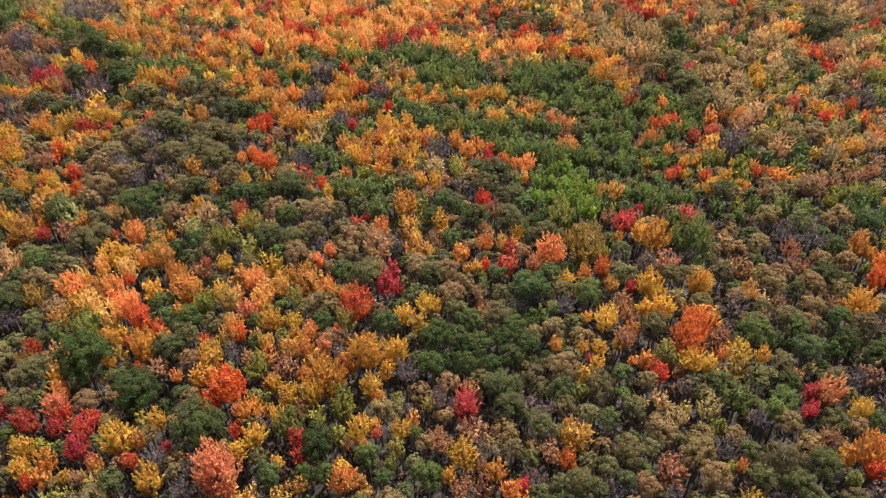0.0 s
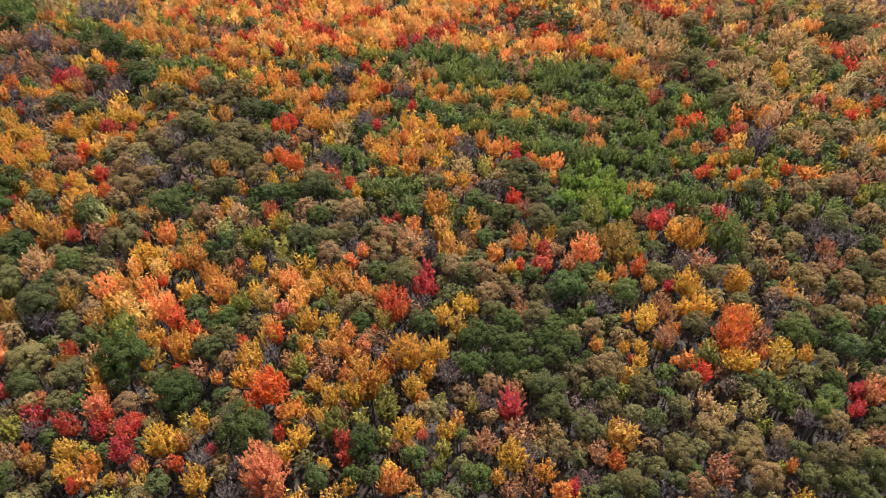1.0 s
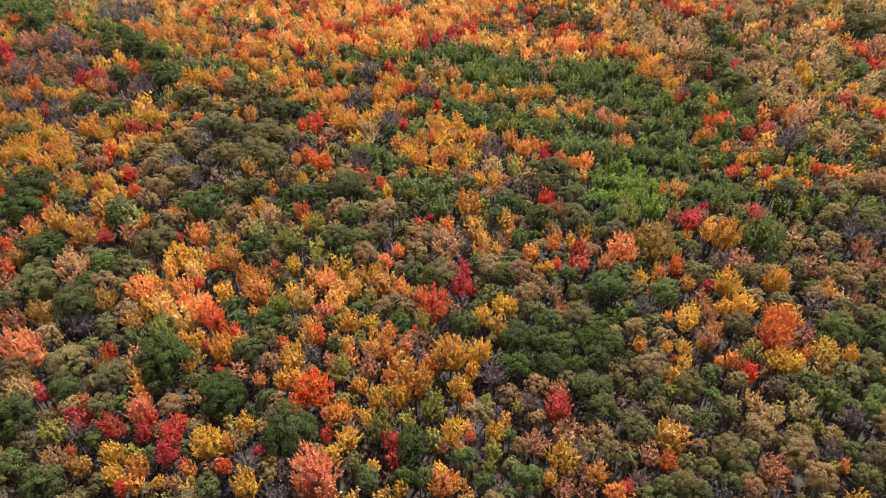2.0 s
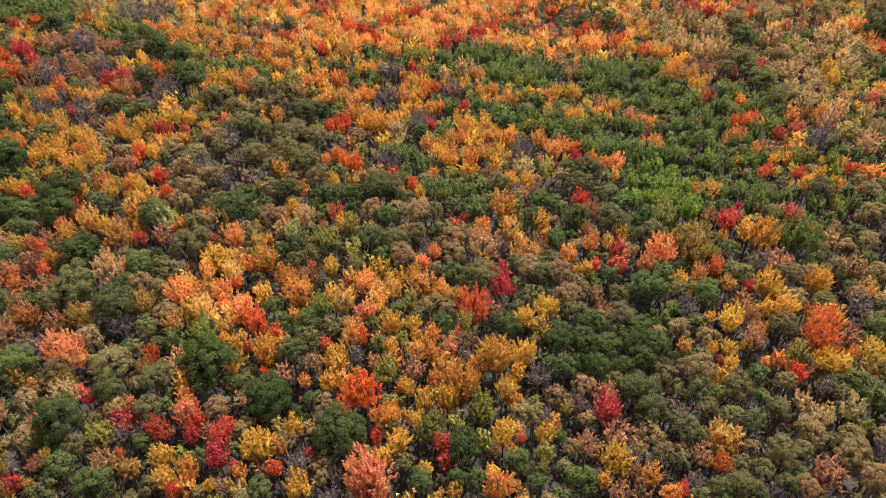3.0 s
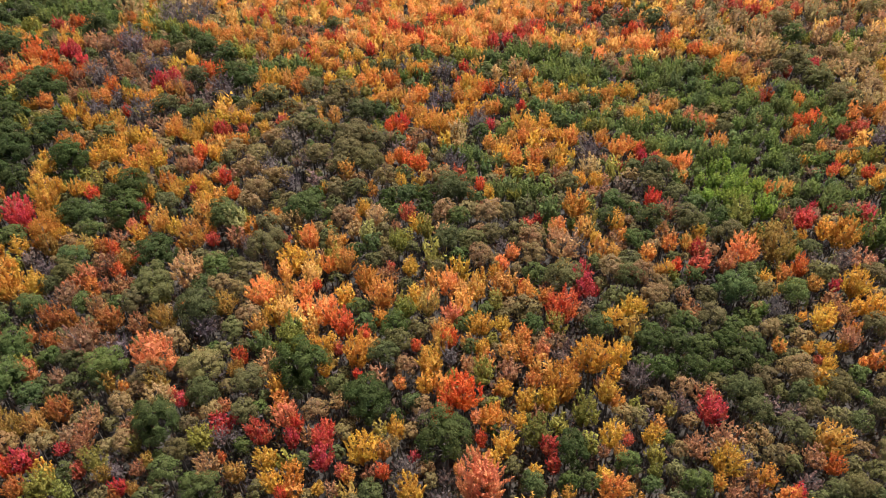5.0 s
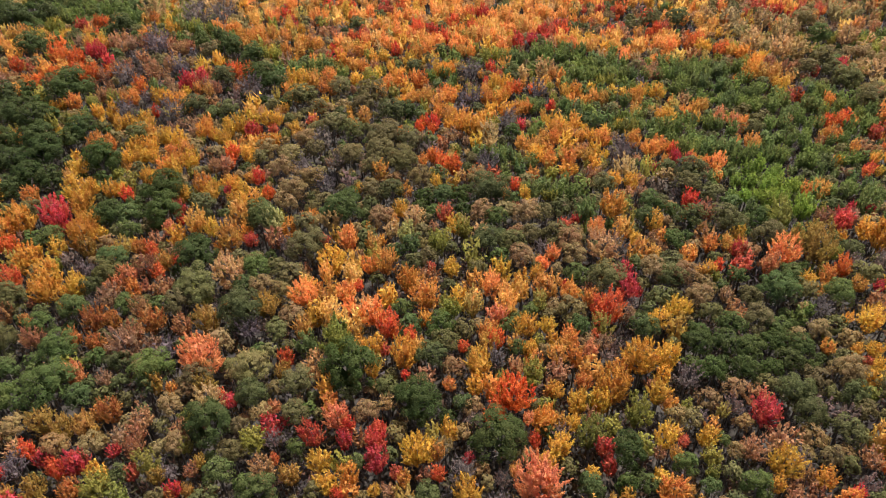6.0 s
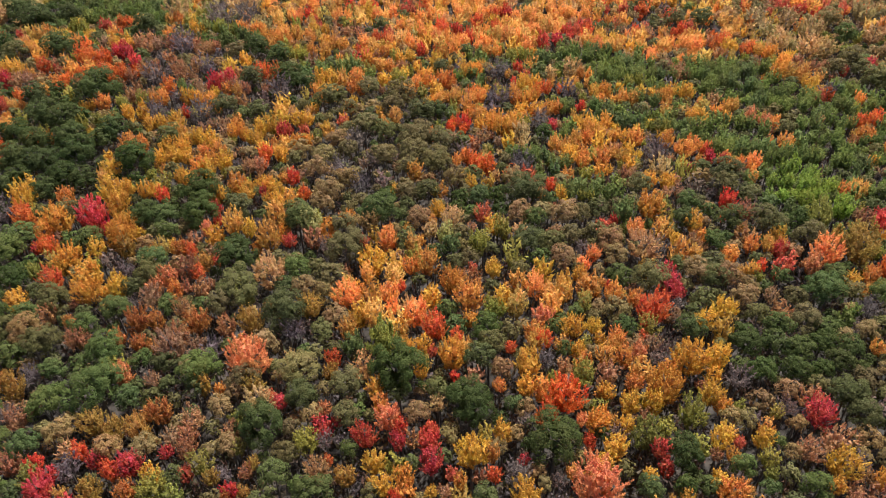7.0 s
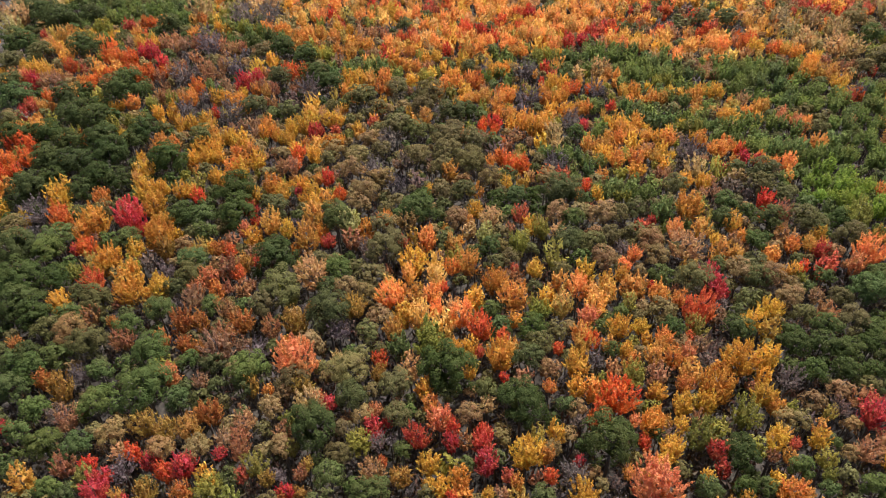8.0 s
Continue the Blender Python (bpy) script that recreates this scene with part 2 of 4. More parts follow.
# ---- kinds of tree: form, leaf colours, name, label, category ----
KINDS = {
    "o": ("maple", [(0.49, 0.228, 0.058), (0.50, 0.210, 0.056), (0.48, 0.252, 0.068)], "orange_maple", "maple tree with dense orange autumn leaves", "maple tree"),
    "f": ("maple", [(0.50, 0.130, 0.036), (0.48, 0.145, 0.040), (0.51, 0.115, 0.034)], "fiery_maple", "maple tree with fiery red-orange leaves", "maple tree"),
    "d": ("maple", [(0.50, 0.235, 0.048), (0.48, 0.248, 0.052), (0.50, 0.225, 0.046)], "amber_maple", "maple tree with golden amber leaves", "maple tree"),
    # darker copy of the orange maple: shade of the near west put into the leaves
    "q": ("maple", [(0.34, 0.135, 0.040), (0.32, 0.120, 0.040), (0.35, 0.150, 0.046)], "dull_maple", "orange maple with shade put into its dulled leaf colour", "maple tree"),
    # darker copy of the yellow maple, with shade in its colour; one is truly ochre
    "w": ("maple", [(0.30, 0.175, 0.045), (0.32, 0.190, 0.050)], "ochre_maple", "maple tree with ochre leaves, mostly yellow ones darkened for shade", "maple tree"),
    "v": ("poplar", [(0.36, 0.33, 0.13), (0.33, 0.31, 0.12)], "pale_poplar", "poplar tree with pale straw-green leaves", "poplar tree"),
    "y": ("maple", [(0.50, 0.285, 0.050), (0.52, 0.300, 0.056), (0.49, 0.265, 0.048)], "yellow_maple", "maple tree with golden yellow autumn leaves", "maple tree"),
    "r": ("maple", [(0.44, 0.068, 0.034), (0.48, 0.095, 0.036), (0.38, 0.07, 0.045), (0.50, 0.125, 0.045), (0.40, 0.10, 0.056)], "red_maple", "maple tree with bright scarlet red leaves", "maple tree"),
    "R": ("maple", [(0.40, 0.045, 0.042), (0.42, 0.060, 0.056), (0.38, 0.050, 0.048)], "crimson_maple", "maple tree with deep crimson purple leaves", "maple tree"),
    "s": ("maple", [(0.52, 0.220, 0.095), (0.49, 0.195, 0.088)], "salmon_maple", "maple tree with pale salmon orange leaves", "maple tree"),
    "p": ("thin", [(0.30, 0.150, 0.068), (0.33, 0.170, 0.086), (0.28, 0.128, 0.068), (0.27, 0.155, 0.090)], "rust_maple", "thinning maple with rust and salmon coloured leaves", "maple tree"),
    # peach maples; far ones are orange and yellow maples with haze and sunlight in the colour
    "a": ("maple", [(0.62, 0.32, 0.095), (0.63, 0.28, 0.085), (0.60, 0.37, 0.110), (0.62, 0.245, 0.080)], "pale_maple", "maple tree with light peach leaves, far ones paled for haze and sun", "maple tree"),
    "e": ("poplar", [(0.22, 0.205, 0.044), (0.25, 0.220, 0.050), (0.19, 0.186, 0.048)], "yellowing_poplar", "poplar tree with yellow-green turning leaves", "poplar tree"),
    "g": ("oak", [(0.052, 0.069, 0.021), (0.058, 0.076, 0.022), (0.062, 0.076, 0.025)], "green_oak", "broad oak tree with dark green leaves", "oak tree"),
    "l": ("poplar", [(0.144, 0.172, 0.050), (0.128, 0.157, 0.048), (0.158, 0.184, 0.050), (0.118, 0.148, 0.054)], "green_poplar", "poplar tree with fresh mid-green leaves", "poplar tree"),
    "L": ("poplar", [(0.190, 0.245, 0.044), (0.175, 0.230, 0.046)], "bright_poplar", "poplar tree with bright fresh green leaves", "poplar tree"),
    "n": ("oak", [(0.082, 0.104, 0.033), (0.090, 0.112, 0.034), (0.074, 0.096, 0.034)], "mid_green_oak", "oak tree with mid-green leaves", "oak tree"),
    "m": ("oak", [(0.100, 0.100, 0.038), (0.120, 0.106, 0.042), (0.088, 0.094, 0.036), (0.132, 0.108, 0.047)], "olive_oak", "oak tree with olive green leaves turning brown", "oak tree"),
    "b": ("oak", [(0.218, 0.148, 0.064), (0.176, 0.135, 0.056), (0.228, 0.140, 0.064), (0.148, 0.124, 0.052), (0.245, 0.168, 0.076)], "brown_oak", "small oak with tan brown withered leaves", "oak tree"),
    # tan trees; in the far east also brown oaks recoloured pale to look sunlit
    "c": ("thin", [(0.42, 0.270, 0.120), (0.38, 0.250, 0.110), (0.44, 0.255, 0.115), (0.32, 0.245, 0.110)], "straw_maple", "thinning maple with straw coloured leaves, far eastern ones paled for sunlight", "maple tree"),
    "t": ("birch", [(0.44, 0.26, 0.062), (0.40, 0.28, 0.081), (0.45, 0.21, 0.054), (0.29, 0.24, 0.062)], "yellow_birch", "slender birch with sparse yellow leaves", "birch tree"),
    "k": ("bare", [(0.14, 0.108, 0.101), (0.12, 0.095, 0.099), (0.17, 0.115, 0.095)], "bare_tree", "nearly leafless grey tree with fine twigs", "bare tree"),
}

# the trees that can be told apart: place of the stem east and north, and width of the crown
# STAND_A beyond y 185: orange and yellow maples lightened for distance haze and sun
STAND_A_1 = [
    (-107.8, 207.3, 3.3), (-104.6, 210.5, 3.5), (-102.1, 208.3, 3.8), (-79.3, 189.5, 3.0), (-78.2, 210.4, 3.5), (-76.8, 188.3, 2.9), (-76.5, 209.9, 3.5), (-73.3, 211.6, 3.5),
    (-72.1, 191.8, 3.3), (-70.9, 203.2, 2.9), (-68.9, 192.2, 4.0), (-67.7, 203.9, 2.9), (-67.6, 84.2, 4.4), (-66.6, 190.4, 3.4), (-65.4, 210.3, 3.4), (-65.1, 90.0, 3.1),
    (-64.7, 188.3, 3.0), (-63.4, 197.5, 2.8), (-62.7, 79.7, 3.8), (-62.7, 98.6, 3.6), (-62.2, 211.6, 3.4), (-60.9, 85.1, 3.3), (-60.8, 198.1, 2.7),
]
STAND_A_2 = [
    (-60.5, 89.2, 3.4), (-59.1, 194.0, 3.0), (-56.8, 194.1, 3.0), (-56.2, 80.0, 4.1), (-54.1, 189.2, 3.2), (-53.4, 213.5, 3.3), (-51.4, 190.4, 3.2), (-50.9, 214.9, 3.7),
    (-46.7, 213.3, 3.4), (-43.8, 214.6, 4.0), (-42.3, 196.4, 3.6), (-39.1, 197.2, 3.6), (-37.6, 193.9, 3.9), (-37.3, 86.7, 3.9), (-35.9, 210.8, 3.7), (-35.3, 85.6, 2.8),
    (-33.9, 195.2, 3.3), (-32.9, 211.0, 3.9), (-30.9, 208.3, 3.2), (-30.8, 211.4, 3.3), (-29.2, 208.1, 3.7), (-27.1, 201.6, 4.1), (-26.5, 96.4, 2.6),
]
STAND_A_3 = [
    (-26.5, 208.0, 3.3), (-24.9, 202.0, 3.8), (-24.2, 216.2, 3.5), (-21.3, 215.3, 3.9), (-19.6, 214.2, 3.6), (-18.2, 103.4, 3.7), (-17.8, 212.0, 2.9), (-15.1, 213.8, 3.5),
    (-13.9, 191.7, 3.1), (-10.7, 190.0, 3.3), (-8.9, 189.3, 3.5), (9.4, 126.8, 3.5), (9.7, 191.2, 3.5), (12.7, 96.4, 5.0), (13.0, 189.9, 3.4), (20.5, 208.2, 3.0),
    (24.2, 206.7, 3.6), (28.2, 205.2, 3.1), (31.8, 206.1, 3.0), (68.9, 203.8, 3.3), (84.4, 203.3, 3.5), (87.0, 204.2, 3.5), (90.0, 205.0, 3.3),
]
STAND_B_1 = [
    (-116.3, 74.4, 5.2), (-102.2, 55.8, 3.7), (-94.8, 54.3, 3.7), (-89.9, 54.3, 3.7), (-84.6, 128.8, 4.8), (-82.0, 61.5, 3.5), (-80.7, 64.3, 2.8), (-80.0, 121.6, 4.6),
    (-78.9, 126.1, 5.0), (-78.8, 55.5, 3.4), (-77.2, 133.1, 5.2), (-76.4, 109.8, 4.6), (-75.6, 113.3, 6.2), (-75.0, 86.3, 4.3), (-73.0, 118.0, 5.2), (-72.3, 68.2, 6.2),
    (-71.7, 85.0, 3.7), (-71.2, 103.2, 4.4), (-70.8, 72.5, 2.6), (-69.1, 61.0, 3.1), (-66.8, 126.0, 5.9), (-65.1, 66.2, 4.8),
]
STAND_B_2 = [
    (-57.8, 105.0, 4.4), (-54.4, 61.1, 3.5), (-51.5, 118.9, 4.8), (-43.5, 56.2, 2.2), (-39.8, 62.3, 2.8), (-39.7, 120.2, 4.8), (-39.6, 91.5, 3.1), (-39.1, 107.6, 4.9),
    (-38.0, 50.8, 2.1), (-32.1, 94.0, 4.8), (-30.7, 107.8, 5.3), (-27.5, 108.5, 3.8), (-23.8, 99.3, 5.0), (-23.4, 95.3, 4.5), (-13.1, 61.2, 3.0), (-11.1, 60.7, 3.0),
    (-10.2, 91.8, 4.9), (-6.7, 56.1, 2.2), (-5.7, 90.2, 5.2), (-4.5, 84.9, 4.5), (-4.0, 66.2, 3.1), (1.8, 67.3, 2.2), (6.8, 97.2, 3.5),
]
STAND_B_3 = [
    (11.7, 77.9, 3.6), (12.2, 69.3, 5.2), (12.3, 63.1, 3.2), (15.1, 62.0, 3.1), (21.2, 51.1, 3.1), (22.9, 56.8, 2.8), (24.1, 68.1, 3.1), (24.5, 59.3, 4.1),
    (28.5, 55.8, 4.3), (29.6, 52.8, 4.2), (32.1, 91.3, 3.9), (36.0, 91.8, 3.3), (41.5, 61.2, 3.4), (41.6, 86.9, 3.3), (43.7, 173.3, 5.2), (43.8, 72.4, 3.4),
    (47.3, 92.6, 3.8), (48.2, 89.7, 3.9), (49.3, 100.8, 4.2), (50.3, 93.2, 3.8), (50.4, 61.7, 2.7), (50.8, 81.3, 3.1), (51.5, 153.5, 7.9),
]
STAND_B_4 = [
    (52.7, 84.6, 3.7), (52.7, 109.4, 4.8), (54.1, 89.8, 4.6), (54.8, 206.9, 7.6), (56.8, 117.5, 4.0), (58.3, 97.3, 3.9), (59.0, 89.5, 3.7), (60.3, 138.0, 4.8),
    (60.5, 182.0, 6.3), (60.6, 119.4, 4.0), (60.8, 160.7, 5.4), (62.8, 97.0, 3.9), (63.5, 174.6, 6.1), (63.9, 118.4, 5.5), (64.1, 109.4, 3.3), (66.4, 137.9, 5.6),
    (67.7, 109.5, 3.1), (72.1, 139.2, 5.6), (81.6, 177.7, 5.3), (82.8, 214.1, 6.8), (85.8, 164.2, 5.8), (100.0, 215.8, 6.8), (102.9, 205.9, 5.9),
]
# STAND_C in the far east: many are brown oaks, sunlight put into their colour
STAND_C_1 = [
    (-197.1, 208.2, 8.7), (-193.2, 197.5, 7.0), (-137.6, 205.7, 8.5), (-81.4, 88.8, 6.3), (-76.6, 62.3, 4.7), (-66.7, 104.3, 4.8), (-51.5, 105.3, 4.4), (-37.5, 139.0, 4.5),
    (-23.6, 171.2, 5.5), (-18.0, 97.0, 6.1), (-9.9, 124.3, 4.6), (25.3, 64.4, 3.0), (26.9, 210.1, 5.4), (30.6, 147.5, 2.3), (32.6, 206.2, 6.9), (34.2, 188.6, 6.5),
    (34.2, 198.4, 5.1), (40.7, 184.9, 7.0), (42.3, 205.8, 6.9), (44.7, 183.2, 6.3), (45.7, 197.6, 8.0),
]
STAND_C_2 = [
    (55.9, 172.6, 4.3), (56.0, 153.6, 6.5), (57.9, 143.6, 5.2), (59.3, 170.3, 5.9), (61.4, 193.2, 6.6), (62.7, 149.5, 5.1), (63.0, 134.5, 5.0), (63.0, 167.7, 5.0),
    (65.8, 211.0, 7.7), (71.1, 183.0, 5.4), (72.4, 131.7, 4.9), (75.1, 175.1, 4.9), (75.3, 193.8, 6.2), (78.6, 141.6, 4.5), (79.2, 192.4, 6.5), (81.2, 162.2, 4.4),
    (82.3, 136.3, 5.0), (92.5, 173.1, 6.0), (94.2, 186.9, 5.5), (100.1, 192.4, 5.0), (103.5, 190.3, 5.8), (108.3, 215.6, 6.8),
]
STAND_D_1 = [
    (-125.9, 99.3, 3.7), (-124.1, 101.8, 5.4), (-117.6, 91.8, 4.5), (-115.7, 107.9, 4.6), (-111.7, 86.8, 4.9), (-111.5, 102.3, 4.2), (-111.0, 83.7, 3.9), (-111.0, 98.0, 5.7),
    (-101.5, 136.5, 2.9), (-99.1, 136.3, 3.1), (-97.9, 112.8, 3.3), (-94.4, 115.8, 3.7), (-92.1, 113.2, 3.4), (-86.4, 132.3, 3.1), (-84.0, 133.3, 2.5), (-55.3, 51.6, 2.7),
    (-51.0, 87.6, 4.3), (-51.0, 170.5, 3.2), (-50.1, 71.1, 4.3), (-49.2, 171.9, 3.2), (-47.3, 172.1, 3.1),
]
STAND_D_2 = [
    (-44.0, 143.5, 3.1), (-41.7, 141.8, 3.6), (-39.0, 141.1, 3.4), (-35.4, 155.7, 3.0), (-33.8, 157.5, 3.2), (-30.5, 59.8, 3.8), (-20.9, 65.4, 5.3), (-18.9, 159.6, 3.3),
    (-16.1, 160.8, 3.4), (-14.6, 110.1, 5.3), (-13.6, 63.0, 2.3), (2.8, 52.1, 2.9), (27.9, 185.5, 3.1), (28.5, 171.4, 3.7), (28.9, 103.4, 3.6), (30.7, 183.7, 3.6),
    (31.0, 174.9, 4.2), (31.2, 100.8, 5.3), (42.6, 130.3, 2.3), (45.3, 130.2, 2.6), (50.5, 56.9, 4.4),
]
STAND_E_1 = [
    (-166.2, 196.1, 3.8), (-164.1, 197.8, 3.7), (-161.9, 194.8, 3.3), (-136.6, 138.5, 3.4), (-133.7, 140.1, 3.1), (-133.7, 201.2, 2.9), (-131.4, 138.8, 3.0), (-131.3, 147.8, 3.2),
    (-130.1, 200.5, 2.8), (-130.0, 146.4, 3.2), (-126.5, 148.9, 3.6), (-125.8, 193.7, 3.8), (-122.5, 88.7, 3.1), (-122.2, 195.0, 3.5), (-120.7, 195.0, 3.4), (-102.8, 49.5, 3.3),
    (-97.4, 179.0, 3.2), (-94.4, 178.7, 3.6), (-86.4, 48.2, 4.2), (-84.2, 83.9, 3.7), (-83.4, 47.7, 2.8), (-68.8, 167.9, 3.2), (-68.5, 56.1, 3.7), (-66.4, 166.8, 3.2),
    (-60.6, 73.1, 5.1), (-46.8, 97.8, 4.2),
]
STAND_E_2 = [
    (-43.9, 80.8, 3.9), (-42.3, 102.9, 3.7), (-38.3, 180.9, 3.5), (-35.8, 182.5, 3.2), (-33.8, 181.1, 3.3), (-31.8, 67.7, 4.0), (-26.6, 115.1, 2.2), (-24.7, 57.7, 4.2),
    (-24.7, 114.6, 2.4), (-18.3, 61.0, 3.9), (-10.4, 52.5, 2.1), (-10.1, 54.8, 2.6), (-9.1, 167.3, 3.0), (-7.5, 142.5, 3.1), (-6.4, 167.2, 3.0), (-5.2, 142.7, 3.1),
    (14.6, 106.5, 5.8), (46.7, 53.4, 2.5), (46.8, 130.3, 3.3), (49.4, 130.4, 3.7), (53.2, 128.6, 3.5), (66.7, 115.1, 3.0), (70.1, 117.8, 3.1), (72.8, 118.1, 3.6),
    (74.9, 117.2, 3.6), (96.3, 170.4, 3.9), (98.8, 170.4, 4.1),
]
STAND_F_1 = [
    (-157.9, 150.8, 2.6), (-155.4, 151.8, 2.7), (-155.2, 129.1, 3.4), (-153.2, 199.2, 2.9), (-153.0, 129.8, 3.8), (-152.7, 122.5, 3.6), (-151.6, 172.3, 4.5), (-151.4, 118.2, 3.2),
    (-150.7, 198.8, 2.8), (-150.1, 128.6, 3.7), (-149.5, 123.9, 3.6), (-149.4, 119.5, 2.9), (-148.5, 170.8, 4.1), (-144.4, 169.7, 3.9), (-141.7, 162.1, 4.0), (-138.6, 160.4, 4.1),
    (-136.8, 161.5, 4.0), (-131.5, 102.9, 4.6), (-123.0, 95.2, 3.6), (-122.6, 155.5, 3.9), (-102.2, 165.8, 3.8), (-98.7, 165.1, 3.4), (-92.0, 128.2, 3.1), (-80.8, 113.2, 2.8),
]
STAND_F_2 = [
    (-54.3, 164.6, 3.7), (-53.1, 141.6, 2.7), (-50.6, 140.2, 2.3), (-48.8, 128.2, 3.1), (-47.1, 125.8, 3.2), (-44.6, 125.1, 3.5), (-36.9, 74.7, 3.0), (-34.5, 63.6, 5.3),
    (-32.7, 159.8, 2.9), (-30.3, 161.7, 3.0), (11.7, 54.4, 2.5), (18.0, 190.4, 3.2), (20.8, 192.4, 3.7), (21.0, 92.8, 3.2), (24.5, 185.6, 3.2), (26.8, 187.4, 2.8),
    (30.9, 75.0, 4.9), (32.5, 77.9, 4.9), (38.8, 146.0, 3.0), (41.7, 146.2, 3.1), (43.6, 148.2, 2.6), (66.5, 92.8, 3.6), (86.2, 155.2, 3.1), (86.8, 149.4, 2.8),
]
STAND_G_1 = [
    (-194.2, 212.9, 8.9), (-182.9, 183.3, 9.5), (-182.3, 204.2, 12.0), (-171.2, 206.7, 7.3), (-161.6, 178.6, 9.2), (-155.2, 132.4, 7.0), (-152.2, 147.9, 6.9), (-148.4, 131.8, 7.4),
    (-145.9, 140.2, 7.7), (-143.7, 122.2, 7.0), (-143.2, 194.0, 6.8), (-142.5, 111.0, 7.7), (-142.2, 129.2, 6.3), (-140.2, 138.5, 7.6), (-139.3, 116.4, 5.2), (-139.1, 153.4, 11.5),
    (-137.2, 121.1, 8.2), (-136.2, 130.0, 8.5), (-134.6, 93.8, 7.9), (-132.0, 112.0, 5.8), (-131.5, 124.6, 8.3), (-130.1, 115.8, 6.8),
]
STAND_G_2 = [
    (-130.0, 85.2, 7.5), (-128.6, 130.1, 6.1), (-127.5, 134.3, 7.0), (-126.0, 79.6, 7.2), (-125.9, 115.6, 5.6), (-124.5, 86.0, 5.7), (-122.9, 76.6, 5.3), (-120.5, 70.0, 4.2),
    (-118.5, 124.0, 8.5), (-109.4, 104.7, 6.0), (-106.9, 179.9, 7.6), (-101.4, 112.8, 8.3), (-100.2, 175.8, 6.3), (-98.9, 105.9, 7.5), (-94.6, 163.1, 8.0), (-90.3, 159.0, 5.9),
    (-88.6, 93.6, 8.3), (-75.2, 57.9, 6.8), (-58.0, 68.3, 8.5), (-57.0, 147.6, 5.5), (-47.4, 62.5, 6.9), (-45.4, 76.7, 4.8),
]
STAND_G_3 = [
    (-43.0, 113.7, 4.2), (-36.3, 56.3, 7.2), (-30.1, 58.2, 2.2), (-21.2, 50.5, 2.9), (-20.1, 54.9, 4.6), (-14.5, 77.7, 4.5), (-6.8, 74.8, 4.2), (-6.4, 69.2, 4.0),
    (-3.1, 74.8, 4.6), (-1.5, 69.9, 4.0), (-1.1, 78.9, 4.5), (0.4, 73.5, 4.5), (2.1, 69.8, 3.4), (4.0, 75.1, 4.2), (5.0, 71.6, 4.1), (5.6, 77.8, 4.4),
    (7.6, 74.1, 4.1), (11.6, 106.0, 4.3), (43.9, 68.6, 3.6), (52.4, 74.8, 3.3), (54.8, 77.0, 4.7), (58.7, 74.3, 4.9),
]
STAND_K_1 = [
    (-136.8, 104.6, 5.5), (-127.7, 160.3, 6.5), (-126.5, 178.9, 7.6), (-124.1, 204.3, 8.5), (-121.8, 143.6, 5.5), (-118.4, 150.7, 4.3), (-117.4, 204.6, 7.6), (-116.2, 166.4, 5.2),
    (-111.0, 66.2, 3.4), (-110.9, 143.4, 6.5), (-110.8, 58.9, 3.2), (-106.6, 89.8, 3.5), (-98.2, 50.8, 3.7), (-94.9, 155.0, 6.3), (-78.0, 51.1, 2.2), (-75.2, 121.5, 4.9),
    (-74.9, 76.8, 3.7), (-73.7, 97.3, 3.2), (-73.4, 132.8, 5.2), (-69.8, 116.3, 4.1), (-68.9, 124.4, 4.7), (-66.3, 56.5, 2.6), (-41.8, 169.9, 6.1), (-41.4, 156.3, 4.9),
    (-41.2, 51.6, 3.9), (-39.9, 60.3, 2.3), (-37.8, 126.1, 4.9),
]
STAND_K_2 = [
    (-36.3, 70.9, 3.1), (-36.2, 51.1, 2.2), (-33.3, 143.6, 5.4), (-28.6, 57.8, 3.0), (-25.7, 159.5, 5.0), (-20.2, 71.5, 2.6), (-15.2, 97.9, 3.6), (-10.1, 67.8, 3.7),
    (-9.5, 130.2, 5.9), (-5.3, 63.1, 3.1), (-1.2, 116.6, 3.5), (0.7, 54.8, 2.8), (7.9, 51.9, 2.7), (9.3, 62.1, 3.0), (13.5, 82.8, 3.7), (28.1, 94.1, 4.0),
    (29.1, 67.4, 3.1), (36.5, 97.5, 2.9), (37.0, 160.2, 4.4), (38.1, 61.7, 3.0), (40.3, 83.9, 3.6), (49.1, 51.4, 2.7), (53.5, 135.8, 6.0), (53.6, 69.6, 3.3),
    (54.6, 103.9, 4.7), (59.1, 102.8, 4.6), (90.0, 158.2, 5.6),
]
STAND_L_1 = [
    (-164.3, 203.7, 4.8), (-161.9, 205.1, 4.6), (-158.3, 207.5, 4.3), (-157.4, 209.2, 3.9), (-153.9, 208.4, 4.8), (-150.1, 209.7, 3.9), (-145.5, 198.7, 3.3), (-143.0, 201.3, 3.3),
    (-140.7, 201.6, 3.6), (-119.7, 156.6, 2.8), (-118.8, 190.5, 3.6), (-116.5, 193.5, 3.5), (-113.9, 190.8, 3.5), (-87.3, 167.9, 4.6), (-82.3, 168.4, 5.5), (-79.6, 170.8, 4.9),
    (-61.0, 75.4, 4.3), (-52.1, 167.7, 3.2), (-49.9, 182.6, 2.8), (-49.3, 169.8, 3.0), (-47.1, 183.0, 3.0), (-35.3, 129.9, 3.8), (-32.5, 129.5, 3.3), (-31.7, 127.6, 2.8),
    (-31.4, 179.7, 3.6),
]
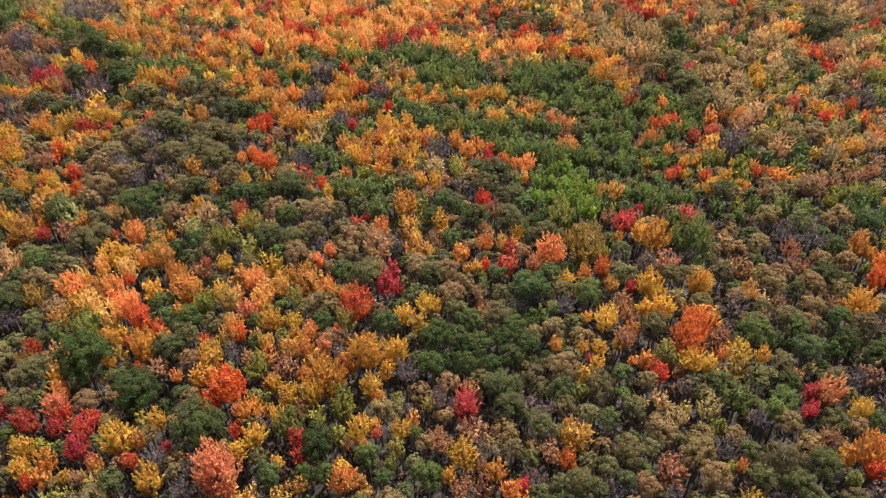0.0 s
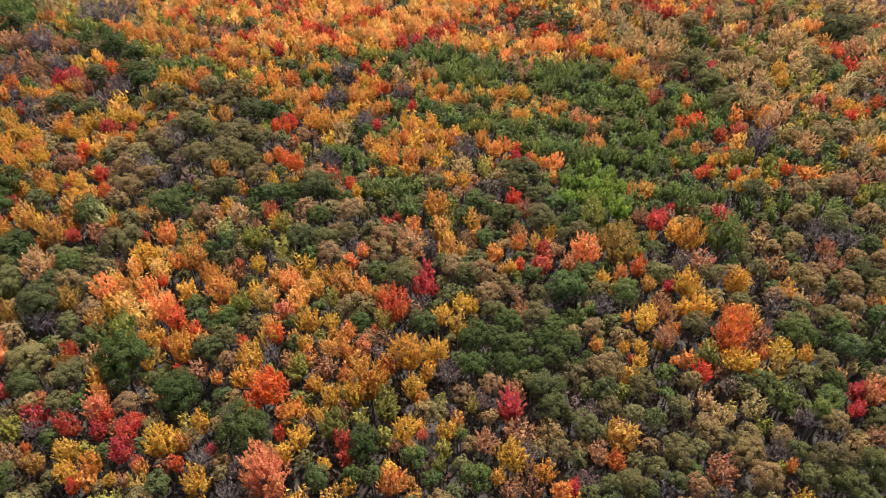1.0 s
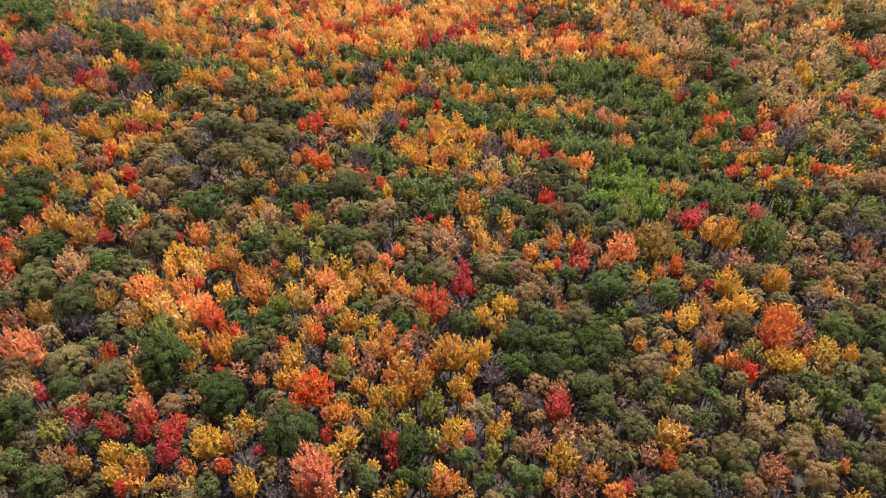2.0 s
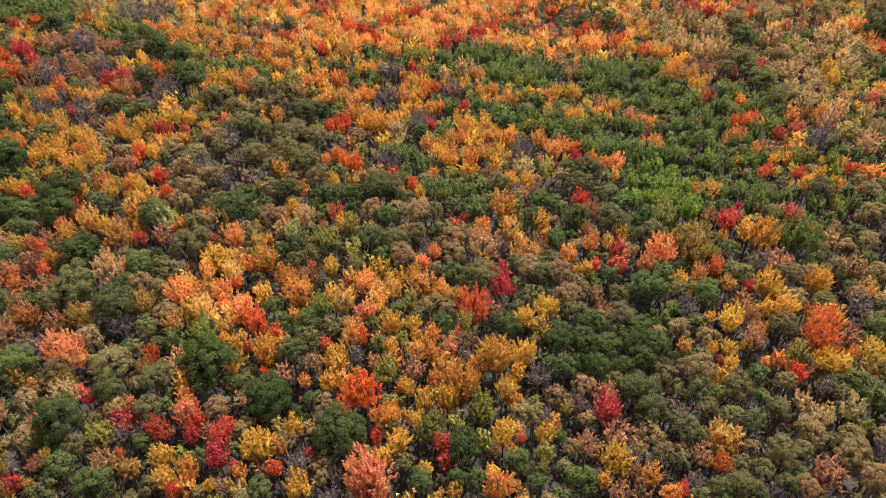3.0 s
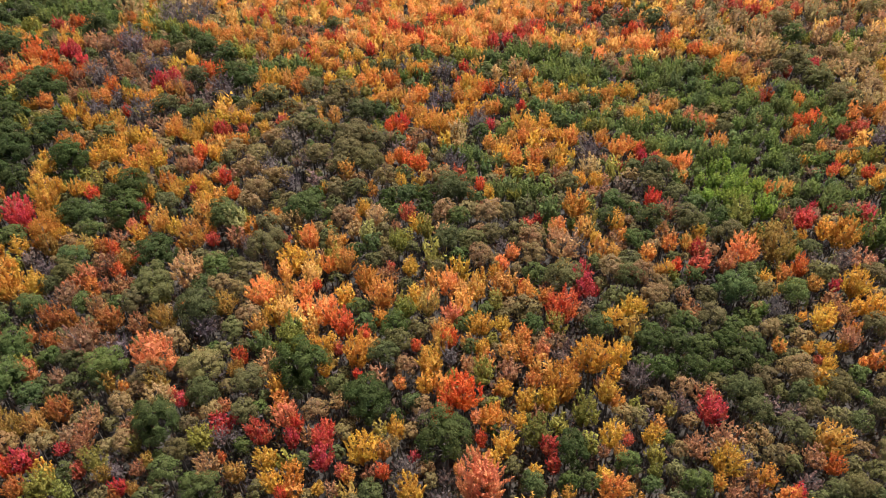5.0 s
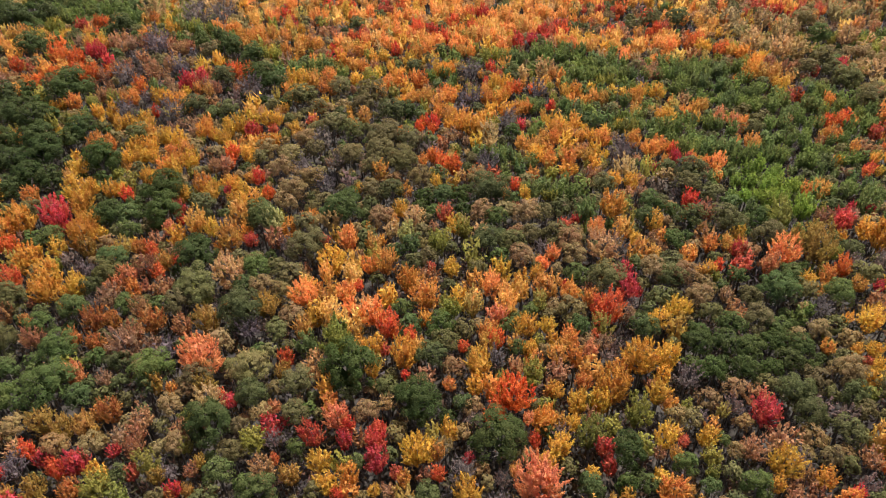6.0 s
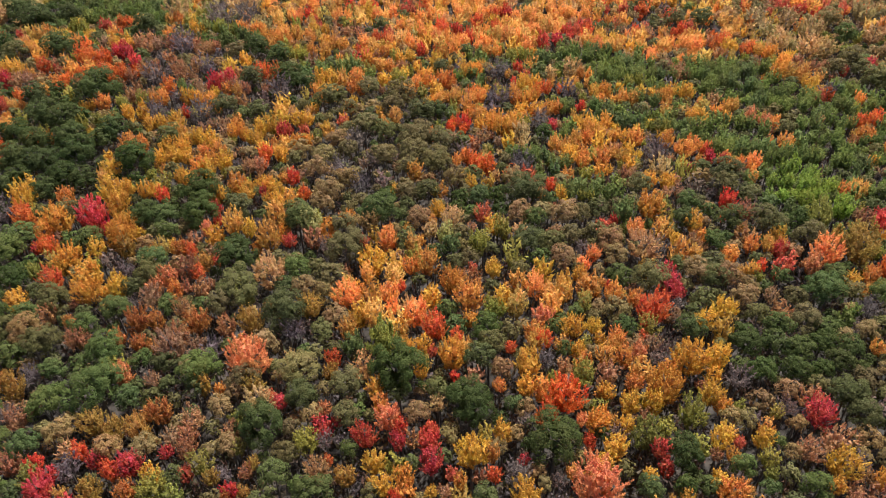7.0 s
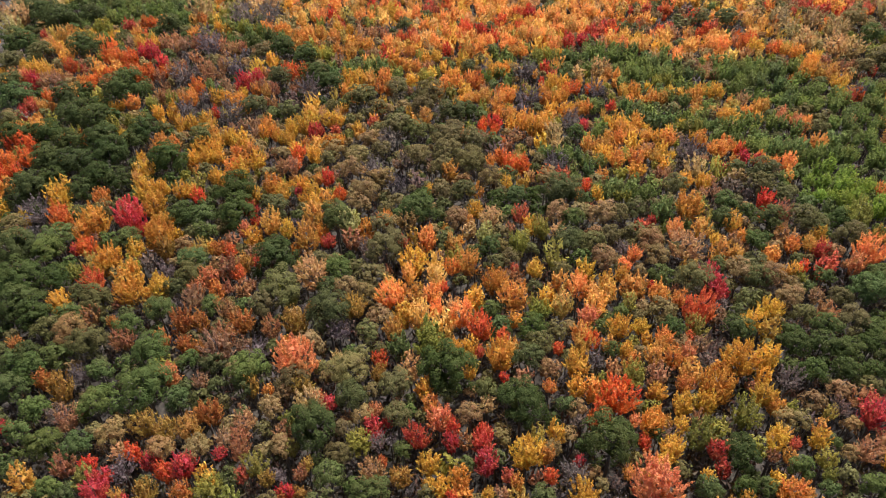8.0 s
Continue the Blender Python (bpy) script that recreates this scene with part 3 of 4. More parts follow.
STAND_L_2 = [
    (-29.3, 179.6, 3.7), (-28.7, 127.0, 3.3), (-28.6, 116.1, 3.1), (-28.0, 139.7, 2.6), (-27.0, 152.0, 3.2), (-26.0, 181.3, 2.9), (-25.9, 116.2, 3.5), (-25.6, 140.5, 2.4),
    (-24.6, 183.3, 3.2), (-24.4, 115.4, 3.8), (-22.6, 183.7, 3.4), (-21.5, 115.1, 3.6), (-21.1, 183.8, 3.3), (-19.6, 108.5, 4.9), (-19.5, 153.2, 3.2), (-18.7, 182.1, 3.2),
    (-17.1, 182.2, 3.4), (-16.8, 151.7, 2.9), (-15.7, 170.5, 3.4), (-15.1, 187.0, 3.3), (-13.4, 169.1, 3.7), (-11.9, 186.2, 3.6), (-11.4, 177.9, 3.0), (-10.9, 171.3, 3.7),
    (-9.3, 177.8, 3.1), (-8.4, 157.4, 3.3),
]
STAND_L_3 = [
    (-7.2, 178.5, 3.0), (-6.6, 170.9, 3.6), (-5.0, 155.8, 3.2), (-3.7, 143.3, 2.9), (-2.8, 171.4, 3.7), (-1.2, 143.6, 3.1), (-0.7, 171.5, 3.5), (1.7, 142.4, 4.0),
    (2.6, 171.0, 3.4), (3.2, 133.5, 3.3), (4.8, 142.9, 3.6), (5.8, 132.6, 3.5), (6.2, 170.7, 3.4), (8.3, 132.2, 3.6), (8.5, 163.6, 3.8), (8.6, 135.0, 2.9),
    (8.6, 171.3, 3.5), (9.3, 145.9, 3.0), (10.3, 131.9, 2.9), (10.5, 165.3, 3.9), (11.0, 171.9, 3.3), (11.6, 131.9, 3.7), (11.9, 82.8, 2.3), (12.0, 145.1, 3.4),
    (12.2, 176.2, 3.4), (12.6, 134.2, 2.9),
]
STAND_L_4 = [
    (13.6, 144.3, 3.6), (13.7, 166.4, 3.8), (14.0, 129.4, 3.5), (14.3, 171.1, 4.1), (14.4, 176.5, 3.2), (16.1, 129.6, 3.6), (16.2, 166.6, 3.7), (16.4, 142.1, 3.6),
    (17.6, 171.6, 4.0), (17.8, 132.8, 3.1), (18.7, 155.8, 3.2), (19.7, 164.3, 4.1), (20.2, 157.9, 3.6), (20.4, 130.4, 3.6), (20.6, 171.7, 3.8), (21.0, 172.7, 3.9),
    (21.2, 162.3, 3.7), (22.0, 129.9, 3.1), (22.7, 155.5, 3.1), (22.9, 173.3, 3.5), (23.2, 130.0, 3.2), (23.5, 131.0, 3.4), (24.6, 154.4, 3.8), (25.3, 160.6, 3.3),
    (25.5, 144.8, 3.2), (25.9, 168.2, 2.9),
]
STAND_L_5 = [
    (26.2, 174.5, 3.8), (26.8, 128.4, 3.3), (27.4, 161.0, 3.3), (27.6, 137.7, 3.3), (27.8, 169.3, 3.0), (28.2, 116.5, 2.8), (28.4, 128.0, 3.6), (28.6, 144.7, 3.5),
    (28.8, 153.3, 4.2), (29.0, 162.7, 3.2), (29.3, 154.5, 3.1), (29.6, 125.7, 2.8), (29.9, 116.0, 3.3), (30.4, 148.9, 3.6), (30.6, 137.7, 3.3), (31.5, 128.4, 3.6),
    (32.0, 117.8, 3.5), (32.3, 127.4, 2.9), (32.6, 156.6, 3.8), (32.7, 111.9, 5.3), (33.0, 147.9, 3.4), (33.8, 144.1, 3.5), (35.2, 129.1, 3.2), (35.7, 108.3, 3.7),
    (36.0, 118.3, 3.6), (36.3, 137.7, 2.6),
]
STAND_L_6 = [
    (36.6, 153.1, 4.0), (36.7, 145.4, 3.0), (36.8, 115.7, 3.2), (37.2, 100.7, 7.2), (37.7, 129.8, 3.1), (38.7, 152.6, 3.8), (39.0, 137.5, 3.0), (39.7, 161.4, 3.6),
    (40.0, 63.5, 3.5), (40.3, 116.0, 3.1), (42.2, 142.3, 3.7), (42.7, 160.3, 3.7), (43.9, 76.7, 1.9), (44.1, 153.4, 2.9), (46.0, 142.5, 3.9), (46.4, 148.9, 3.2),
    (47.3, 153.4, 3.2), (49.1, 149.3, 3.6), (57.0, 112.8, 3.9), (57.3, 132.8, 2.6), (60.6, 112.5, 3.4), (72.4, 115.4, 3.4), (72.8, 197.3, 3.0), (74.5, 115.3, 3.0),
    (74.8, 198.4, 2.8), (83.7, 172.8, 3.7),
]
STAND_LX_1 = [
    (11.0, 114.5, 3.1), (11.1, 120.1, 2.8), (13.2, 119.6, 2.9), (13.3, 114.7, 2.5), (14.0, 119.8, 3.2), (14.7, 124.5, 3.5), (15.0, 113.1, 3.6), (16.3, 117.6, 3.7),
    (17.6, 113.9, 3.4), (17.6, 125.9, 3.4), (18.4, 122.4, 2.8), (18.9, 118.3, 3.3), (20.1, 109.6, 4.8), (20.8, 123.8, 2.8), (21.7, 118.3, 3.2),
]
STAND_M_1 = [
    (-176.6, 169.2, 6.8), (-171.2, 175.2, 6.4), (-170.6, 157.7, 5.9), (-160.5, 138.2, 5.1), (-124.4, 105.9, 4.5), (-120.2, 74.6, 4.4), (-119.0, 83.4, 3.7), (-115.0, 133.0, 5.7),
    (-114.8, 80.9, 5.4), (-112.4, 71.8, 5.9), (-111.8, 176.2, 5.4), (-106.4, 146.9, 5.6), (-103.6, 85.4, 3.8), (-103.4, 161.3, 5.9), (-101.8, 88.0, 5.4), (-97.7, 144.9, 5.2),
    (-92.4, 69.4, 3.8), (-91.5, 108.5, 5.0), (-90.7, 65.4, 2.9), (-87.4, 82.0, 5.5), (-86.7, 64.9, 3.2), (-86.2, 85.1, 7.6), (-85.1, 125.4, 4.3), (-84.5, 50.4, 2.9),
    (-82.2, 151.7, 7.0), (-79.7, 66.6, 4.9), (-77.4, 148.1, 4.5), (-77.2, 80.3, 7.4), (-76.4, 203.1, 4.7),
]
STAND_M_2 = [
    (-74.8, 128.7, 4.8), (-74.1, 158.6, 5.8), (-72.3, 138.7, 6.6), (-71.4, 58.7, 2.9), (-71.1, 54.4, 3.7), (-70.9, 64.0, 4.8), (-70.6, 76.1, 4.0), (-69.7, 96.0, 7.1),
    (-68.2, 137.2, 5.3), (-67.1, 150.1, 5.6), (-66.0, 155.2, 7.1), (-64.2, 61.0, 3.9), (-61.5, 122.7, 4.6), (-60.0, 134.3, 8.6), (-59.9, 127.6, 7.1), (-59.6, 146.3, 6.8),
    (-59.3, 49.0, 2.8), (-57.4, 64.6, 2.4), (-56.9, 172.8, 4.7), (-56.3, 114.1, 4.6), (-55.5, 124.2, 7.0), (-54.8, 53.6, 2.2), (-54.7, 133.5, 6.4), (-50.7, 184.2, 3.9),
    (-47.8, 94.4, 3.5), (-46.2, 71.0, 4.6), (-45.3, 48.8, 3.6), (-44.7, 73.6, 4.2), (-38.5, 99.0, 5.6),
]
STAND_M_3 = [
    (-37.2, 113.8, 8.1), (-33.3, 98.2, 4.6), (-30.4, 101.2, 4.3), (-18.6, 88.8, 6.7), (-14.9, 118.0, 4.7), (-7.8, 89.8, 4.7), (-3.3, 81.3, 3.7), (-1.1, 106.1, 5.2),
    (0.5, 67.6, 2.8), (0.8, 117.3, 5.5), (2.7, 121.6, 6.8), (3.2, 79.5, 5.2), (3.6, 85.4, 3.8), (3.7, 65.5, 5.1), (4.5, 62.1, 4.5), (4.5, 114.7, 3.9),
    (4.8, 55.6, 3.0), (5.3, 105.5, 6.1), (8.1, 49.4, 2.7), (8.5, 59.3, 4.1), (10.7, 207.1, 6.0), (10.8, 50.8, 3.1), (10.9, 101.0, 5.6), (11.8, 65.7, 4.0),
    (13.4, 50.8, 4.0), (15.0, 50.3, 2.8), (16.6, 53.7, 2.9), (17.3, 66.4, 4.6), (17.8, 205.8, 7.0),
]
STAND_M_4 = [
    (17.9, 61.2, 3.1), (19.2, 51.8, 2.9), (20.0, 55.9, 4.2), (21.1, 143.0, 4.6), (21.5, 63.2, 3.5), (24.8, 98.2, 3.5), (26.7, 78.7, 4.4), (35.1, 84.5, 3.7),
    (35.3, 56.8, 2.9), (35.4, 52.9, 3.6), (38.3, 55.0, 5.1), (39.3, 52.1, 4.3), (40.9, 50.1, 3.4), (43.5, 54.6, 4.3), (44.8, 84.1, 3.2), (45.9, 50.4, 3.4),
    (47.1, 116.9, 5.4), (47.5, 61.9, 3.9), (48.1, 82.3, 3.7), (48.7, 176.4, 7.3), (48.8, 170.6, 5.7), (50.0, 69.5, 4.1), (50.1, 164.6, 7.2), (51.8, 89.3, 3.0),
    (57.5, 92.9, 4.7), (58.1, 107.2, 5.2), (59.0, 80.9, 4.5), (62.2, 100.5, 4.2), (93.0, 198.8, 9.6),
]
STAND_N_1 = [
    (-163.9, 148.9, 8.1), (-129.1, 93.2, 5.9), (-129.1, 96.9, 6.1), (-122.2, 68.1, 3.8), (-119.8, 63.4, 4.8), (-118.5, 66.5, 4.9), (-118.2, 78.0, 4.5), (-116.6, 96.7, 5.6),
    (-116.1, 183.4, 5.0), (-114.9, 56.4, 3.8), (-114.4, 59.9, 3.9), (-110.5, 54.2, 4.9), (-108.4, 67.2, 3.8), (-107.5, 75.8, 4.4), (-106.8, 48.1, 3.5), (-106.6, 60.7, 4.8),
    (-105.9, 54.2, 4.1), (-105.4, 105.1, 4.8), (-104.3, 80.0, 5.0), (-104.1, 47.5, 2.9), (-103.4, 100.8, 4.2), (-103.1, 92.4, 5.5),
]
STAND_N_2 = [
    (-102.1, 71.1, 5.9), (-99.8, 63.4, 7.2), (-96.2, 81.4, 3.9), (-96.1, 69.9, 3.4), (-95.4, 62.4, 3.9), (-86.3, 67.6, 6.2), (-80.0, 104.6, 6.5), (-78.5, 86.5, 3.8),
    (-77.5, 90.8, 5.0), (-71.8, 51.0, 3.9), (-66.2, 48.2, 4.9), (-65.0, 106.9, 7.4), (-63.0, 55.7, 2.6), (-51.5, 81.3, 3.4), (-51.3, 97.4, 3.6), (-46.2, 112.8, 4.6),
    (-41.4, 63.0, 2.8), (-36.4, 105.8, 4.4), (-34.7, 77.7, 2.8), (-33.5, 73.2, 2.5), (-32.5, 139.5, 4.0), (-31.4, 81.2, 2.8), (-25.4, 50.1, 3.4),
]
STAND_N_3 = [
    (-24.3, 77.7, 3.6), (-18.5, 50.6, 2.6), (-13.5, 53.4, 3.2), (-11.2, 50.5, 2.5), (-8.7, 107.0, 4.4), (-7.9, 57.7, 2.0), (-7.1, 112.1, 4.5), (-5.7, 50.7, 3.8),
    (-4.9, 100.2, 4.2), (3.3, 90.9, 3.4), (8.4, 86.2, 6.5), (12.0, 90.9, 3.9), (17.7, 85.9, 5.0), (20.7, 69.2, 3.2), (42.1, 65.4, 3.8), (42.4, 78.2, 5.1),
    (48.5, 75.2, 4.3), (48.7, 79.9, 3.6), (53.7, 62.5, 3.1), (54.0, 193.9, 6.6), (56.3, 82.5, 3.7), (67.4, 133.2, 3.8), (70.6, 107.3, 5.1),
]
STAND_O_1 = [
    (-171.3, 181.3, 3.1), (-168.1, 178.7, 2.8), (-156.8, 146.1, 2.4), (-156.5, 135.5, 3.4), (-154.4, 146.0, 2.3), (-154.1, 138.2, 3.2), (-152.3, 136.0, 3.6), (-144.6, 131.6, 2.5),
    (-138.8, 201.4, 2.7), (-136.3, 201.4, 3.0), (-135.4, 147.5, 3.7), (-126.9, 110.1, 3.5), (-124.0, 149.6, 2.8), (-122.7, 130.3, 3.8), (-122.6, 117.5, 3.0), (-122.3, 150.6, 3.4),
    (-119.7, 130.0, 3.3), (-115.2, 195.0, 3.4), (-113.3, 150.4, 2.6), (-113.1, 101.1, 3.1), (-111.6, 195.1, 3.2), (-111.1, 150.5, 3.0), (-109.9, 195.7, 3.5), (-108.1, 155.7, 2.9),
    (-106.3, 188.9, 4.1), (-105.5, 155.1, 3.0), (-105.3, 128.4, 2.8), (-104.4, 189.8, 3.6),
]
STAND_O_2 = [
    (-104.2, 122.0, 3.8), (-102.5, 129.2, 3.2), (-101.5, 188.7, 4.4), (-99.4, 195.1, 3.3), (-95.3, 193.1, 3.3), (-92.3, 181.4, 3.4), (-92.1, 103.8, 4.4), (-89.0, 181.6, 3.6),
    (-87.7, 188.3, 3.5), (-85.2, 187.7, 3.4), (-84.0, 98.9, 4.7), (-81.6, 163.2, 3.6), (-78.3, 159.8, 2.7), (-78.0, 165.4, 4.0), (-77.0, 148.8, 2.4), (-76.0, 159.6, 2.9),
    (-75.2, 183.9, 3.0), (-73.1, 183.6, 2.7), (-73.0, 174.1, 3.0), (-71.4, 105.2, 2.5), (-70.4, 173.7, 3.1), (-66.5, 77.0, 3.2), (-66.1, 145.1, 3.7), (-65.6, 159.7, 2.8),
    (-63.5, 159.5, 2.7), (-62.7, 163.6, 3.4), (-59.4, 120.8, 3.7), (-59.4, 165.0, 3.1), (-57.8, 91.5, 2.9),
]
STAND_O_3 = [
    (-57.8, 97.2, 3.2), (-56.9, 182.0, 3.6), (-56.2, 155.9, 2.9), (-55.2, 92.1, 4.1), (-53.7, 156.3, 2.8), (-53.6, 184.1, 3.8), (-52.2, 156.3, 3.5), (-51.3, 127.1, 2.5),
    (-49.6, 129.0, 2.6), (-49.5, 148.4, 2.6), (-49.3, 153.0, 3.9), (-48.4, 51.0, 2.1), (-47.7, 83.7, 4.5), (-47.0, 147.9, 2.7), (-46.8, 156.7, 3.8), (-44.8, 183.5, 3.1),
    (-43.4, 66.2, 2.1), (-42.2, 183.7, 3.2), (-38.1, 76.2, 3.1), (-38.0, 156.3, 3.6), (-34.6, 52.6, 1.8), (-32.6, 85.8, 3.3), (-30.7, 150.4, 3.2), (-30.2, 134.0, 3.5),
    (-29.6, 65.0, 1.6), (-28.5, 151.7, 2.7), (-27.8, 71.8, 3.0), (-27.6, 133.6, 3.4),
]
STAND_O_4 = [
    (-26.3, 74.4, 2.5), (-25.6, 75.8, 2.7), (-25.4, 137.6, 3.0), (-25.2, 71.6, 3.0), (-24.9, 127.8, 3.6), (-24.8, 85.3, 3.5), (-24.7, 66.6, 2.5), (-23.0, 137.5, 2.9),
    (-22.4, 141.2, 3.1), (-21.6, 84.5, 2.7), (-21.0, 170.9, 2.4), (-20.8, 128.7, 3.6), (-20.4, 139.4, 2.6), (-19.8, 138.9, 2.5), (-18.8, 170.0, 2.5), (-18.5, 130.9, 2.6),
    (-17.4, 137.7, 2.5), (-16.8, 129.8, 2.6), (-16.2, 49.5, 3.5), (-14.3, 55.1, 1.8), (-13.9, 50.1, 1.6), (-12.6, 136.7, 3.7), (-12.5, 156.9, 3.4), (-9.8, 156.8, 3.0),
    (-9.1, 97.0, 2.6), (-5.9, 136.3, 3.5), (-3.4, 158.5, 2.9), (-3.2, 132.0, 3.6), (-1.7, 158.3, 3.3),
]
STAND_O_5 = [
    (-1.3, 133.7, 3.4), (0.9, 99.2, 3.0), (0.9, 104.6, 1.6), (3.9, 99.4, 2.6), (4.5, 49.5, 2.7), (4.7, 128.8, 2.7), (7.2, 127.5, 2.4), (11.2, 153.5, 2.7),
    (11.8, 74.7, 2.2), (13.1, 154.3, 3.0), (17.5, 90.7, 3.0), (19.1, 136.4, 3.4), (21.8, 88.7, 2.7), (22.7, 72.1, 1.3), (23.5, 78.2, 2.5), (23.8, 116.7, 2.9),
    (26.2, 116.8, 3.5), (31.6, 170.9, 3.6), (33.7, 54.7, 1.8), (34.5, 170.1, 3.8), (37.2, 140.2, 3.2), (40.1, 134.4, 2.4), (42.7, 156.5, 2.7), (44.3, 88.0, 1.5),
    (55.9, 149.5, 2.7), (58.9, 149.7, 3.2), (66.5, 101.5, 3.8), (73.4, 136.7, 2.4), (77.6, 155.3, 2.9),
]
STAND_P_1 = [
    (-162.8, 157.9, 3.0), (-160.0, 159.2, 3.4), (-141.4, 180.5, 3.1), (-139.2, 180.0, 3.5), (-136.4, 178.3, 3.5), (-134.4, 180.0, 3.7), (-134.2, 161.3, 3.4), (-131.4, 163.6, 4.0),
    (-130.9, 180.6, 4.0), (-130.0, 150.5, 3.4), (-128.7, 150.1, 3.5), (-125.3, 151.9, 3.3), (-124.1, 166.3, 4.0), (-122.5, 165.3, 3.6), (-122.2, 178.7, 3.1), (-119.6, 178.1, 3.5),
    (-119.3, 166.9, 3.8), (-118.1, 179.7, 3.4), (-114.6, 77.9, 3.4), (-112.2, 81.3, 1.8), (-108.8, 58.2, 3.8), (-108.8, 138.3, 2.5), (-108.1, 156.1, 3.5), (-107.2, 73.2, 3.6),
    (-106.9, 139.8, 2.5), (-106.4, 157.3, 3.5),
]
STAND_P_2 = [
    (-106.2, 51.1, 3.3), (-103.7, 156.2, 3.0), (-99.9, 83.0, 3.9), (-96.4, 90.5, 4.1), (-94.5, 122.7, 3.1), (-93.5, 80.5, 3.8), (-93.2, 66.0, 2.5), (-92.5, 74.1, 4.3),
    (-92.4, 71.8, 5.1), (-92.0, 123.2, 3.4), (-86.9, 56.1, 3.0), (-85.4, 77.0, 3.7), (-84.8, 58.9, 3.5), (-84.8, 196.9, 3.1), (-84.7, 56.5, 3.0), (-84.1, 54.4, 3.0),
    (-81.6, 195.9, 3.6), (-75.6, 51.6, 2.2), (-66.3, 51.8, 3.6), (-50.1, 49.4, 2.2), (-45.7, 137.9, 3.5), (-20.8, 74.4, 3.0), (-16.4, 55.3, 1.9), (-10.5, 115.5, 2.7),
    (-8.7, 101.0, 2.6), (-7.9, 115.9, 2.8),
]
STAND_P_3 = [
    (-4.7, 56.0, 3.6), (-1.6, 49.1, 2.7), (0.1, 85.8, 2.9), (1.0, 52.8, 2.1), (2.7, 109.1, 3.8), (3.6, 171.7, 3.2), (5.5, 170.8, 3.0), (9.6, 55.4, 3.0),
    (22.2, 75.9, 3.5), (23.2, 81.4, 3.6), (23.8, 107.9, 3.3), (38.8, 175.1, 3.3), (41.4, 174.9, 3.2), (44.1, 81.7, 2.6), (46.0, 59.5, 3.1), (53.1, 95.5, 3.3),
    (54.4, 99.8, 3.6), (57.0, 86.5, 2.4), (69.1, 203.4, 3.6), (72.4, 201.6, 3.7), (73.8, 123.3, 2.8), (75.9, 209.8, 3.5), (76.0, 123.7, 2.5), (79.9, 207.2, 3.6),
    (113.4, 218.7, 3.9), (116.3, 218.5, 4.0), (119.1, 220.5, 3.9),
]
# orange maples of the near west, dulled in place of real shade
STAND_Q_1 = [
    (-123.6, 71.8, 2.6), (-116.2, 65.4, 2.9), (-111.0, 77.4, 2.0), (-99.7, 77.5, 3.8), (-99.7, 96.0, 3.0), (-97.8, 73.1, 2.6), (-96.9, 77.8, 2.9), (-90.3, 77.9, 4.1),
    (-89.8, 60.1, 3.5), (-89.6, 48.0, 2.9), (-80.7, 82.6, 1.5), (-77.1, 47.7, 1.8),
]
STAND_R_1 = [
    (-181.1, 194.0, 2.5), (-160.8, 147.3, 2.7), (-159.4, 166.5, 3.4), (-158.7, 145.5, 2.9), (-157.0, 196.3, 3.2), (-155.1, 195.6, 3.1), (-118.1, 85.9, 4.1), (-114.9, 145.1, 2.4),
    (-108.6, 112.1, 3.1), (-103.3, 51.9, 2.3), (-99.4, 212.0, 3.1), (-98.1, 53.7, 2.4), (-97.7, 96.0, 2.6), (-97.1, 108.4, 2.8), (-95.4, 105.1, 2.1), (-94.3, 89.8, 2.5),
    (-93.0, 50.9, 2.6), (-90.3, 136.8, 3.4), (-85.0, 109.6, 1.5), (-84.1, 119.0, 2.9), (-83.1, 51.0, 2.2), (-80.6, 186.0, 2.1), (-80.5, 98.9, 2.6), (-78.1, 142.5, 2.3),
]
STAND_R_2 = [
    (-77.0, 195.4, 2.5), (-75.8, 64.5, 1.5), (-74.2, 193.3, 2.8), (-70.6, 216.4, 3.0), (-67.7, 71.2, 2.4), (-67.7, 216.2, 2.6), (-67.1, 99.1, 2.0), (-65.5, 53.9, 1.5),
    (-63.0, 185.0, 3.1), (-61.1, 57.3, 3.4), (-59.1, 87.2, 1.7), (-57.4, 199.4, 3.5), (-56.6, 59.1, 2.3), (-56.4, 48.4, 2.1), (-53.9, 198.6, 3.6), (-53.2, 72.9, 1.7),
    (-53.0, 77.1, 3.9), (-52.6, 56.7, 3.4), (-50.2, 143.4, 3.4), (-49.7, 75.5, 2.4), (-49.6, 68.0, 1.6), (-49.3, 51.8, 2.1), (-48.1, 207.2, 3.4), (-47.5, 92.1, 1.5),
    (-45.7, 107.2, 3.2),
]
STAND_R_3 = [
    (-44.2, 52.0, 2.1), (-42.8, 213.4, 3.4), (-41.6, 73.4, 1.9), (-39.7, 216.2, 3.2), (-38.3, 213.8, 3.3), (-36.9, 173.9, 2.7), (-32.2, 118.7, 2.3), (-31.9, 56.9, 1.9),
    (-29.1, 191.4, 3.8), (-25.2, 88.5, 1.4), (-23.1, 55.8, 2.6), (-23.0, 152.2, 2.4), (-21.7, 76.4, 1.7), (-21.4, 107.1, 1.9), (-21.2, 201.2, 2.9), (-19.5, 81.2, 4.9),
    (-19.0, 201.6, 2.8), (-17.5, 205.5, 2.5), (-14.9, 206.8, 2.6), (-13.0, 57.2, 1.6), (-3.5, 215.9, 3.5), (0.4, 112.7, 3.4), (1.0, 93.5, 1.9), (1.4, 133.1, 2.4),
    (5.2, 97.6, 2.9),
]
